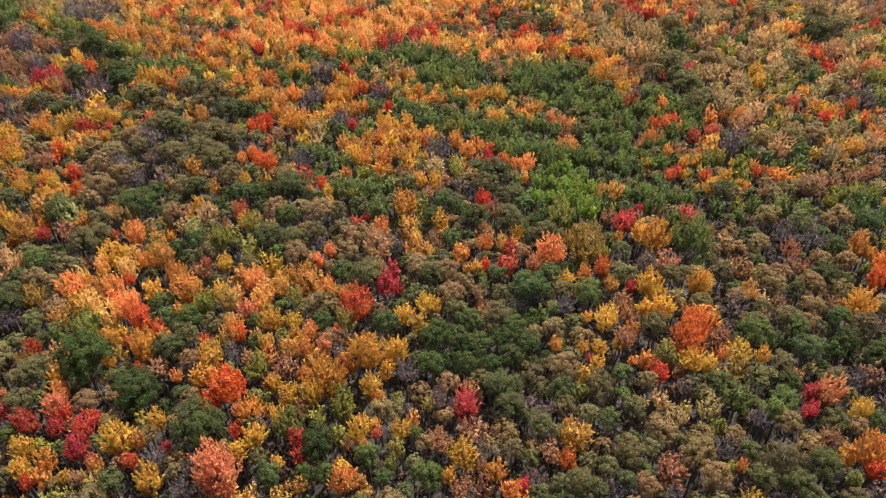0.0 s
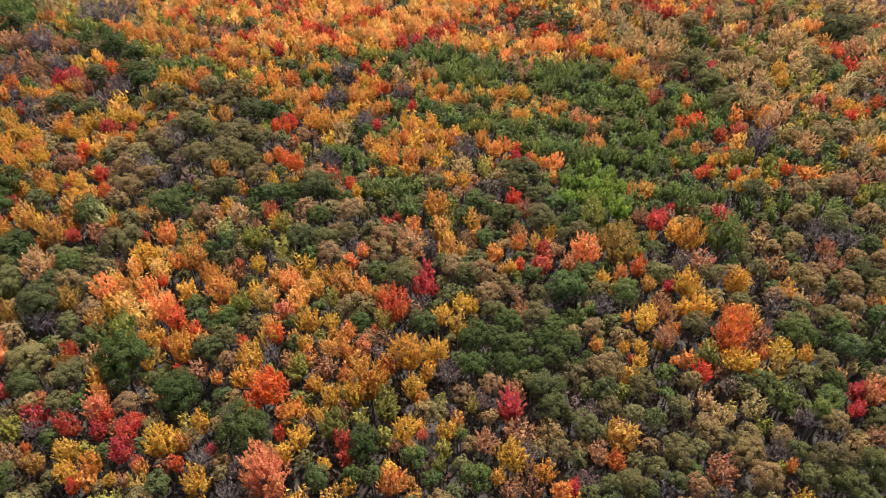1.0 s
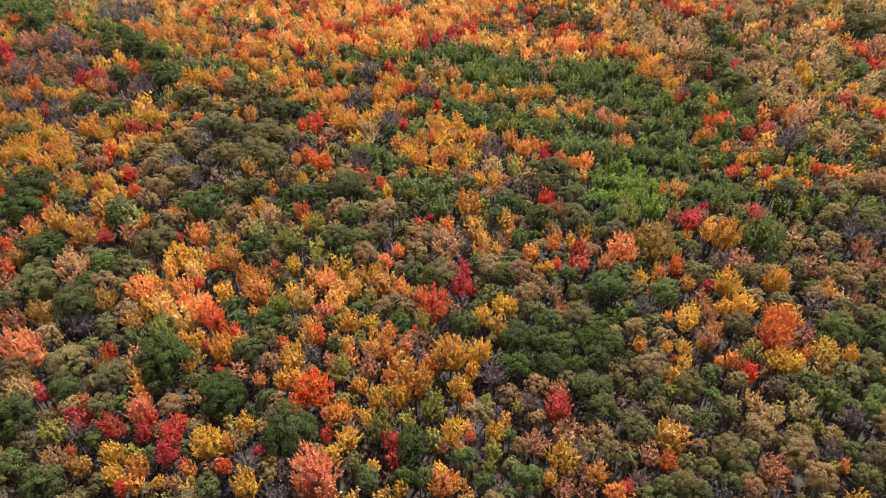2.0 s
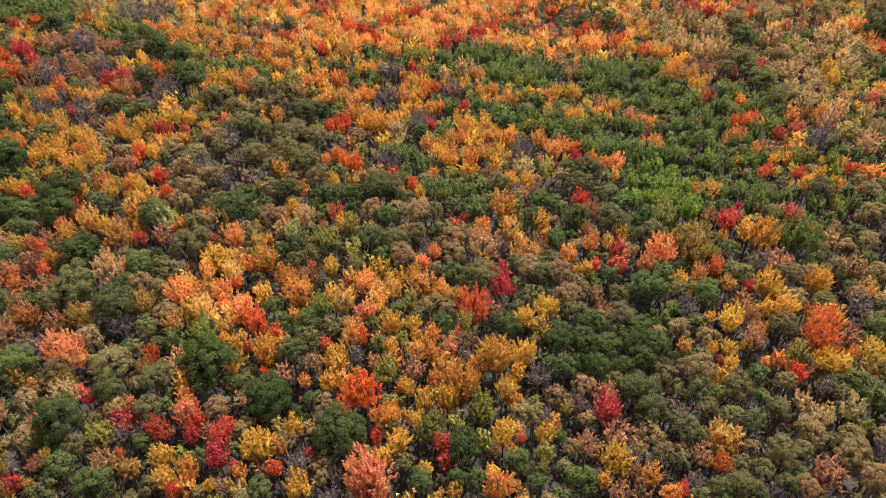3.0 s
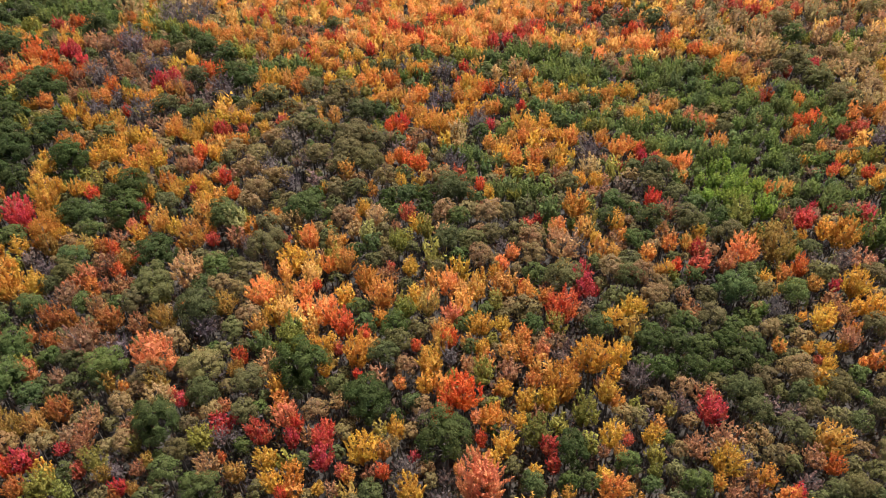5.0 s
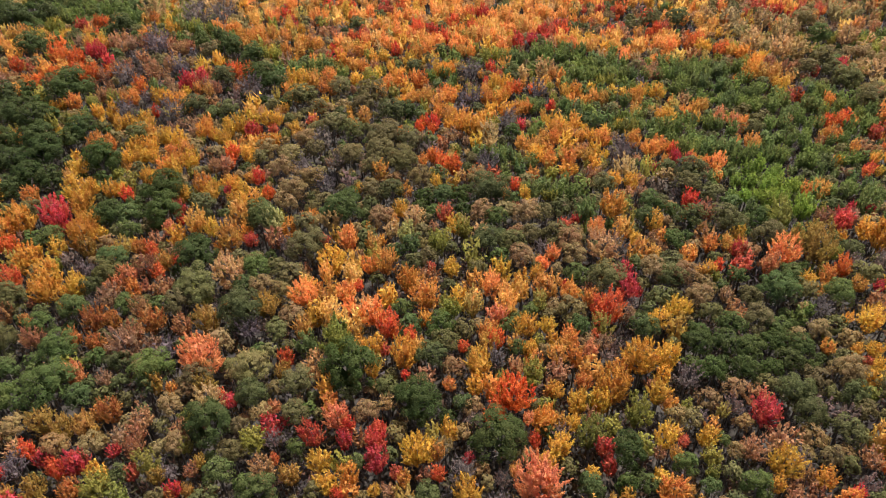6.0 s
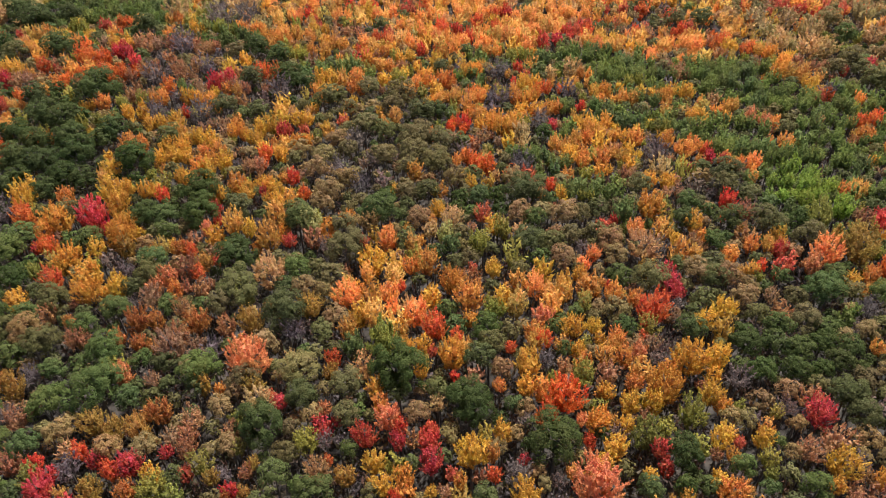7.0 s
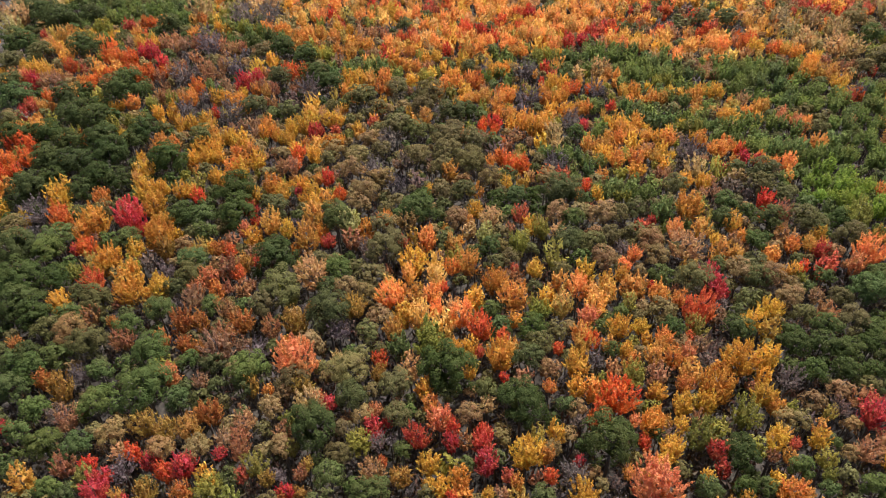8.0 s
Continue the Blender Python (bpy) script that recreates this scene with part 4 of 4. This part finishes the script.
STAND_R_4 = [
    (10.9, 201.5, 3.3), (16.5, 72.4, 1.5), (25.9, 69.2, 3.0), (26.3, 106.1, 3.5), (34.2, 158.0, 2.7), (36.6, 158.9, 2.7), (38.4, 124.5, 2.5), (39.5, 125.7, 2.3),
    (44.5, 219.4, 3.0), (45.5, 172.3, 2.2), (45.6, 124.5, 2.5), (46.6, 140.0, 3.2), (47.0, 219.7, 3.0), (48.7, 217.0, 2.7), (49.9, 54.7, 2.5), (50.8, 141.8, 3.5),
    (50.9, 217.2, 3.1), (56.3, 126.3, 2.3), (61.9, 215.5, 3.4), (73.0, 155.5, 3.5), (81.8, 150.7, 2.0), (88.2, 187.4, 2.7), (89.8, 185.5, 2.8), (112.4, 207.9, 2.6),
    (115.1, 210.2, 2.4),
]
STAND_RX_1 = [
    (-165.0, 158.3, 3.7), (-143.3, 175.2, 3.4), (-140.6, 173.9, 4.1), (-125.2, 95.0, 2.0), (-119.3, 104.4, 5.7), (-117.3, 57.2, 2.0), (-116.6, 101.7, 4.2), (-112.0, 159.5, 3.7),
    (-109.4, 161.6, 3.6), (-100.4, 47.5, 3.9), (-100.3, 50.2, 2.3), (-95.4, 52.5, 2.3), (-90.6, 51.8, 3.3), (-89.4, 114.7, 1.8), (-86.8, 54.0, 1.9), (-76.8, 48.8, 2.3),
    (-74.1, 62.9, 2.4),
]
STAND_RX_2 = [
    (-65.3, 59.9, 1.4), (-56.8, 56.7, 2.6), (-52.1, 53.5, 3.3), (-40.4, 54.2, 1.6), (-30.1, 143.4, 2.3), (-25.1, 193.8, 3.5), (-15.6, 87.0, 3.9), (-1.3, 61.8, 3.9),
    (1.3, 129.2, 2.5), (3.9, 128.4, 2.5), (6.1, 50.3, 2.0), (25.0, 88.4, 2.0), (29.9, 111.8, 1.9), (32.9, 110.1, 2.1), (38.3, 108.6, 3.5), (45.1, 63.8, 2.4),
    (46.4, 67.0, 2.7), (52.7, 175.2, 3.5),
]
STAND_S_1 = [
    (-172.0, 161.6, 3.3), (-169.1, 161.5, 3.2), (-100.2, 86.0, 3.0), (-98.7, 88.1, 3.5), (-97.7, 66.4, 3.4), (-96.8, 102.2, 2.7), (-80.2, 69.9, 6.3), (-67.6, 62.0, 2.2),
    (-58.5, 60.3, 3.5), (-36.6, 79.6, 3.2), (-32.6, 60.3, 1.9), (-31.8, 49.5, 6.3), (-22.8, 72.7, 2.7), (9.4, 93.6, 3.0), (15.4, 148.6, 3.0), (18.0, 146.8, 3.1),
    (48.4, 66.7, 3.9), (98.7, 177.1, 3.2), (100.8, 177.0, 3.0),
]
STAND_T_1 = [
    (-175.1, 191.9, 3.9), (-172.1, 192.6, 3.7), (-110.5, 48.9, 3.7), (-103.1, 96.7, 3.1), (-97.8, 47.6, 2.1), (-89.0, 154.9, 2.5), (-85.6, 65.5, 2.9), (-81.5, 52.4, 3.3),
    (-77.7, 55.2, 2.2), (-44.4, 55.1, 2.6), (-40.4, 81.9, 3.8), (-37.8, 73.7, 3.4), (-29.7, 83.3, 2.9), (-23.0, 49.2, 1.1), (-20.5, 77.9, 3.5), (-6.5, 62.5, 2.0),
]
STAND_V_1 = [
    (-77.6, 103.4, 5.0), (-52.8, 100.4, 3.7),
]
# yellow maples of the near west, darkened as shade; the eastern one is truly ochre
STAND_W_1 = [
    (-112.4, 63.6, 3.8), (-109.2, 95.6, 3.6), (-97.9, 57.8, 3.6), (-95.1, 57.0, 3.2), (-94.1, 47.7, 3.2), (-94.0, 92.7, 3.2), (-91.7, 57.2, 3.5), (-81.9, 78.4, 3.8),
    (-79.7, 50.6, 2.2), (-78.3, 65.7, 3.3), (-75.1, 52.9, 1.8), (-75.0, 48.7, 1.8), (-73.5, 81.7, 3.8), (-67.7, 68.5, 2.5), (-62.9, 51.3, 2.9), (18.4, 97.1, 6.7),
]
STAND_Y_1 = [
    (-170.8, 165.5, 3.7), (-168.4, 166.3, 3.6), (-165.8, 165.4, 3.2), (-147.1, 181.6, 3.3), (-143.9, 178.9, 3.3), (-141.9, 179.6, 3.6), (-134.7, 109.1, 4.8), (-128.6, 194.1, 3.0),
    (-128.0, 143.5, 3.3), (-126.1, 193.1, 2.6), (-124.3, 143.2, 3.7), (-121.2, 139.2, 3.2), (-121.1, 80.8, 3.5), (-118.7, 139.3, 3.2), (-118.4, 111.9, 4.7), (-117.6, 89.6, 2.3),
    (-116.6, 150.8, 3.7), (-116.5, 113.7, 3.6), (-115.4, 140.4, 3.6), (-114.3, 150.7, 3.1), (-114.2, 95.0, 3.6), (-113.9, 125.8, 3.1), (-113.9, 129.9, 3.5), (-112.9, 113.8, 2.9),
    (-111.4, 125.5, 3.2), (-110.9, 126.1, 2.9),
]
STAND_Y_2 = [
    (-110.5, 113.7, 2.9), (-110.5, 130.1, 3.3), (-108.9, 134.1, 3.2), (-108.5, 126.2, 2.9), (-108.0, 171.5, 3.6), (-107.4, 119.0, 2.9), (-106.5, 85.4, 3.9), (-105.7, 118.3, 2.6),
    (-105.4, 132.7, 4.0), (-102.4, 121.6, 3.5), (-99.9, 124.3, 3.5), (-97.0, 134.4, 2.6), (-95.6, 200.5, 3.4), (-95.3, 137.3, 3.4), (-95.1, 133.7, 2.5), (-92.9, 139.1, 4.0),
    (-92.1, 199.1, 3.0), (-88.7, 102.2, 3.1), (-88.5, 116.3, 2.9), (-88.5, 127.1, 3.4), (-87.6, 141.7, 3.5), (-87.4, 112.1, 2.3), (-86.7, 163.4, 3.8), (-86.0, 114.7, 2.7),
    (-85.7, 142.1, 3.0), (-85.5, 111.1, 2.7), (-83.9, 163.5, 4.1),
]
STAND_Y_3 = [
    (-68.3, 179.0, 2.8), (-65.6, 180.5, 3.3), (-60.9, 65.5, 2.8), (-59.3, 53.4, 3.1), (-57.8, 50.0, 2.8), (-57.0, 73.8, 2.4), (-54.7, 68.7, 2.1), (-54.5, 73.6, 3.0),
    (-54.2, 108.2, 3.0), (-52.0, 49.5, 1.8), (-48.1, 118.6, 2.5), (-47.0, 54.7, 4.5), (-43.9, 91.3, 3.1), (-43.0, 58.1, 2.7), (-40.4, 48.8, 3.8), (-39.6, 65.9, 2.9),
    (-39.1, 69.4, 4.1), (-36.1, 163.0, 3.9), (-33.4, 163.8, 3.5), (-32.1, 77.4, 3.6), (-31.9, 73.0, 2.5), (-30.6, 115.5, 2.4), (-30.4, 53.5, 2.6), (-29.5, 90.7, 2.5),
    (-28.9, 55.6, 3.3), (-28.7, 77.9, 2.6), (-28.6, 65.0, 2.5),
]
STAND_Y_4 = [
    (-27.9, 129.4, 3.8), (-26.7, 59.7, 2.3), (-25.9, 62.9, 3.1), (-25.0, 52.3, 1.8), (-22.8, 63.0, 3.1), (-21.3, 49.0, 2.2), (-16.9, 138.4, 2.4), (-16.1, 70.7, 5.2),
    (-15.3, 57.3, 3.1), (-15.0, 137.8, 2.5), (-14.6, 64.8, 3.3), (-12.7, 120.0, 3.1), (-12.0, 71.9, 3.6), (-11.7, 79.9, 3.3), (-11.7, 101.3, 2.2), (-9.8, 57.6, 2.6),
    (-9.5, 119.2, 3.2), (-8.6, 82.7, 3.2), (-7.6, 105.6, 3.7), (-6.9, 82.9, 2.3), (-3.1, 51.2, 2.1), (-1.6, 54.0, 3.9), (-0.5, 93.1, 2.1), (-0.2, 161.1, 3.4),
    (2.0, 147.9, 3.1), (3.5, 160.3, 3.8), (4.0, 148.1, 3.5),
]
STAND_Y_5 = [
    (6.5, 102.6, 2.6), (15.8, 74.4, 1.8), (16.9, 80.9, 1.9), (17.4, 71.1, 2.4), (18.2, 74.4, 2.3), (19.8, 80.2, 4.1), (20.4, 188.8, 3.1), (20.9, 75.1, 1.7),
    (22.6, 188.4, 2.8), (27.8, 88.1, 4.3), (28.8, 82.9, 4.0), (31.1, 71.7, 3.7), (33.9, 165.9, 2.6), (34.2, 128.8, 2.3), (35.6, 165.2, 2.6), (36.0, 89.4, 3.8),
    (41.6, 73.4, 2.6), (45.6, 120.3, 3.3), (49.5, 124.4, 2.5), (51.7, 64.0, 3.2), (60.8, 85.7, 4.6), (68.7, 167.8, 3.6), (70.2, 174.9, 3.8), (78.8, 153.7, 3.1),
    (79.2, 135.1, 3.1), (80.8, 152.4, 2.9), (95.9, 222.7, 2.6),
]
NAMED = [
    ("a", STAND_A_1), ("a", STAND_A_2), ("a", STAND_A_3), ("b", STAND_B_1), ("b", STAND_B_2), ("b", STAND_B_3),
    ("b", STAND_B_4), ("c", STAND_C_1), ("c", STAND_C_2), ("d", STAND_D_1), ("d", STAND_D_2), ("e", STAND_E_1),
    ("e", STAND_E_2), ("f", STAND_F_1), ("f", STAND_F_2), ("g", STAND_G_1), ("g", STAND_G_2), ("g", STAND_G_3),
    ("k", STAND_K_1), ("k", STAND_K_2), ("l", STAND_L_1), ("l", STAND_L_2), ("l", STAND_L_3), ("l", STAND_L_4),
    ("l", STAND_L_5), ("l", STAND_L_6), ("L", STAND_LX_1), ("m", STAND_M_1), ("m", STAND_M_2), ("m", STAND_M_3),
    ("m", STAND_M_4), ("n", STAND_N_1), ("n", STAND_N_2), ("n", STAND_N_3), ("o", STAND_O_1), ("o", STAND_O_2),
    ("o", STAND_O_3), ("o", STAND_O_4), ("o", STAND_O_5), ("p", STAND_P_1), ("p", STAND_P_2), ("p", STAND_P_3),
    ("q", STAND_Q_1), ("r", STAND_R_1), ("r", STAND_R_2), ("r", STAND_R_3), ("r", STAND_R_4), ("R", STAND_RX_1),
    ("R", STAND_RX_2), ("s", STAND_S_1), ("t", STAND_T_1), ("v", STAND_V_1), ("w", STAND_W_1), ("y", STAND_Y_1),
    ("y", STAND_Y_2), ("y", STAND_Y_3), ("y", STAND_Y_4), ("y", STAND_Y_5),
]


# ---- planting ----
taken = {}
trees = []  # x, y, kind, crown width, how tall for its width


def room(x, y, half, close):
    """Whether a crown of this half width keeps clear of the crowns that stand."""
    gx, gy = int(x // 8), int(y // 8)
    for i in range(gx - 1, gx + 2):
        for j in range(gy - 1, gy + 2):
            for ox, oy, oh in taken.get((i, j), ()):
                if (x - ox) ** 2 + (y - oy) ** 2 < (close * (half + oh)) ** 2:
                    return False
    return True


def near(x, y, margin=0.0):
    """Whether a place lies in the part of the wood that the flight looks down on."""
    return -112 - 0.48 * (y - 26) - margin < x < 56 + 0.50 * (y - 26) + margin


def plant(x, y, kind, width, height=1.0):
    trees.append((x, y, kind, width, height))
    taken.setdefault((int(x // 8), int(y // 8)), []).append((x, y, width / 2))


for kind, places in NAMED:
    for x, y, width in places:
        plant(x, y, kind, width)
known = np.array([(t[0], t[1]) for t in trees])
draw = random.Random(11)
MIX = "oooyytppmmmggbbblk"
DULL = {"o": "odpbmyet", "f": "fopbme", "d": "doymbet", "v": "ebm", "q": "qpbmmk", "w": "wpbmmk", "y": "oypbmte", "r": "ropbmm", "R": "Rpmbm", "s": "opbme", "p": "pppkbm", "a": "aaaoytc", "e": "emlyb", "g": "gggnm", "l": "llllm", "L": "lll", "n": "nnmgb", "m": "mmmbbkn", "b": "bbbmmpec", "c": "cccbte", "t": "tboym", "k": "kkbpm"}
for tries, scale, close in ((9000, 4.4, 0.80), (14000, 3.3, 0.76), (16000, 2.4, 0.70)):
    for _ in range(tries):
        x, y = draw.uniform(-222, 168), draw.uniform(38, 246)
        if not near(x, y):
            continue
        far = (known[:, 0] - x) ** 2 + (known[:, 1] - y) ** 2
        beside = trees[int(np.argsort(far)[draw.choice((0, 0, 1, 2))])][2] if y > 44 else draw.choice(MIX)
        kind = draw.choice(DULL[beside])
        width = scale * draw.uniform(0.8, 1.2) * (1.0 if y < 115 else 0.8)
        if room(x, y, width / 2, close):
            plant(x, y, kind, width, 0.9 if y < 215 else 1.0)

FAR_LINE = 118.0
# the wood goes on all round, past what the flight looks down on
outer = []
for tries, west, east, south, north, least, most in ((6000, -140, 90, -45, 36, 4.4, 6.8), (2600, -290, 240, -110, 350, 7.0, 9.5)):
    for _ in range(tries):
        x, y = draw.uniform(west, east), draw.uniform(south, north)
        width = draw.uniform(least, most)
        if (not near(x, y, 4.0) or not 36 < y < 248) and room(x, y, width / 2, 0.66):
            plant(x, y, draw.choice(MIX), width)
            outer.append(trees.pop())
shade = random.Random(5)
count, loose = {}, {}
for n, (x, y, kind, width, height) in enumerate(trees + outer):
    form, hues, name, label, category = KINDS[kind]
    base = hues[shade.randrange(len(hues))]
    dim = shade.uniform(0.84, 1.16)
    colour = [min(1.0, c * dim * shade.uniform(0.94, 1.06)) for c in base]
    radius = width * (0.48 if form == "oak" else 0.51)
    deep = radius * shade.uniform(0.9, 1.12) * (1.0 if width < 5.5 else 0.92)
    half = FORMS[form][0] * deep
    middle = (8.0 + 0.42 * min(width, 7.0)) * height - 0.22 * half
    v, turn = shade.randrange(VARIANTS), shade.uniform(0, 360)
    seen = 1230.0 * width / math.hypot(y, 74.0)
    if count.get(kind, 0) < 290 and (n < len(known) or n < len(trees) and y < FAR_LINE):
        count[kind] = count.get(kind, 0) + 1
        level = (6 if seen > 70 else 0 if seen > 54 else 1 if seen > 40 else 2 if seen > 20 else 3) if n < len(known) else 2 if seen > 46 else 3
        tree = new(name)
        trunk, crown = new("trunk", STEMS[v]), new("crown", CROWNS[form, v, level])
        trunk.parent = crown.parent = tree
        crown.color = (*colour, 1.0)
        tree.matrix_world = pose(x, y, lie(x, y), 0, 0, turn)
        trunk.scale = (0.4 + 0.14 * width, 0.4 + 0.14 * width, middle + 0.7 * half)
        crown.scale, crown.location = (radius, radius, deep), (0, 0, middle)
        crown.rotation_euler = (shade.gauss(0, 0.05), shade.gauss(0, 0.05), 0)
        tagged(tree, label, category, group=name.replace("_", " ") + "s in the wood")
    else:
        a = radians(turn)
        p = LOOSE[form, v, 5 if n < len(trees) else 3 if -30 < y < 37 and -90 < x < 36 else 4] * np.array([radius, radius, deep])
        base = lie(x, y)
        p = np.stack([p[:, 0] * math.cos(a) - p[:, 1] * math.sin(a) + x, p[:, 0] * math.sin(a) + p[:, 1] * math.cos(a) + y, p[:, 2] + base + middle], 1)
        ring = [(x + 0.17 * math.cos(q), y + 0.17 * math.sin(q), base - 0.3) for q in (0.0, 2.1, 4.2)]
        tip = (x, y, base + middle + 0.5 * half)
        stem = np.array([c for q in range(3) for c in (ring[q], ring[(q + 1) % 3], tip)])
        hues_here = np.concatenate([np.tile([*colour, 1.0], (len(p), 1)), np.tile([0.10, 0.085, 0.075, 1.0], (9, 1))])
        loose.setdefault(category, []).append((np.concatenate([p, stem]), hues_here))

for category, some in loose.items():
    verts = np.concatenate([p for p, _ in some])
    ob = mesh_object("far_woods", verts, thirds(len(verts) // 3), LEAF_FAR)
    hue = ob.data.attributes.new("leaf_colour", "FLOAT_COLOR", "POINT")
    hue.data.foreach_set("color", np.concatenate([c for _, c in some]).astype(np.float32).ravel())
    tagged(ob, "distant autumn " + category + " crowns merging into woodland", "woods", kind="stuff")


# ---- undergrowth ----
def build_undergrowth():
    """Twiggy brown saplings and shrubs that fill the gaps between the crowns."""
    bushes, colours = [], []
    pick = random.Random(3)
    low = [(0.085, 0.062, 0.050), (0.080, 0.066, 0.036), (0.055, 0.056, 0.028), (0.130, 0.082, 0.040), (0.085, 0.068, 0.070), (0.110, 0.060, 0.045), (0.105, 0.080, 0.058), (0.070, 0.058, 0.060)]
    for _ in range(90000):
        x, y = pick.uniform(-222, 168), 28 + 222 * pick.random() ** 1.5
        if len(bushes) >= 16000 or not near(x, y) or not room(x, y, 0.5, 0.66):
            continue
        r, n = pick.uniform(0.9, 1.7), 13
        way = unit(rng.normal(0, 1, (n, 3)) + np.array([0, 0, 0.5]))
        where = way * np.array([r, r, r * 2.1]) * rng.uniform(0.3, 1.1, n)[:, None] + np.array([x, y, lie(x, y) + pick.uniform(0.8, 5.6)])
        bushes.append(leaf_faces(where, way, way + np.array([0, 0, 1.4]), 0.42, 2.2, 0.6))
        colours.append(np.tile([*low[pick.randrange(len(low))], 1.0], (3 * n, 1)))
    verts = np.concatenate(bushes)
    ob = mesh_object("undergrowth", verts, thirds(len(verts) // 3), LEAF_FAR)
    hue = ob.data.attributes.new("leaf_colour", "FLOAT_COLOR", "POINT")
    hue.data.foreach_set("color", np.concatenate(colours).astype(np.float32).ravel())
    tagged(ob, "low brown and green shrubs under the trees", "shrubs", kind="stuff")


build_undergrowth()
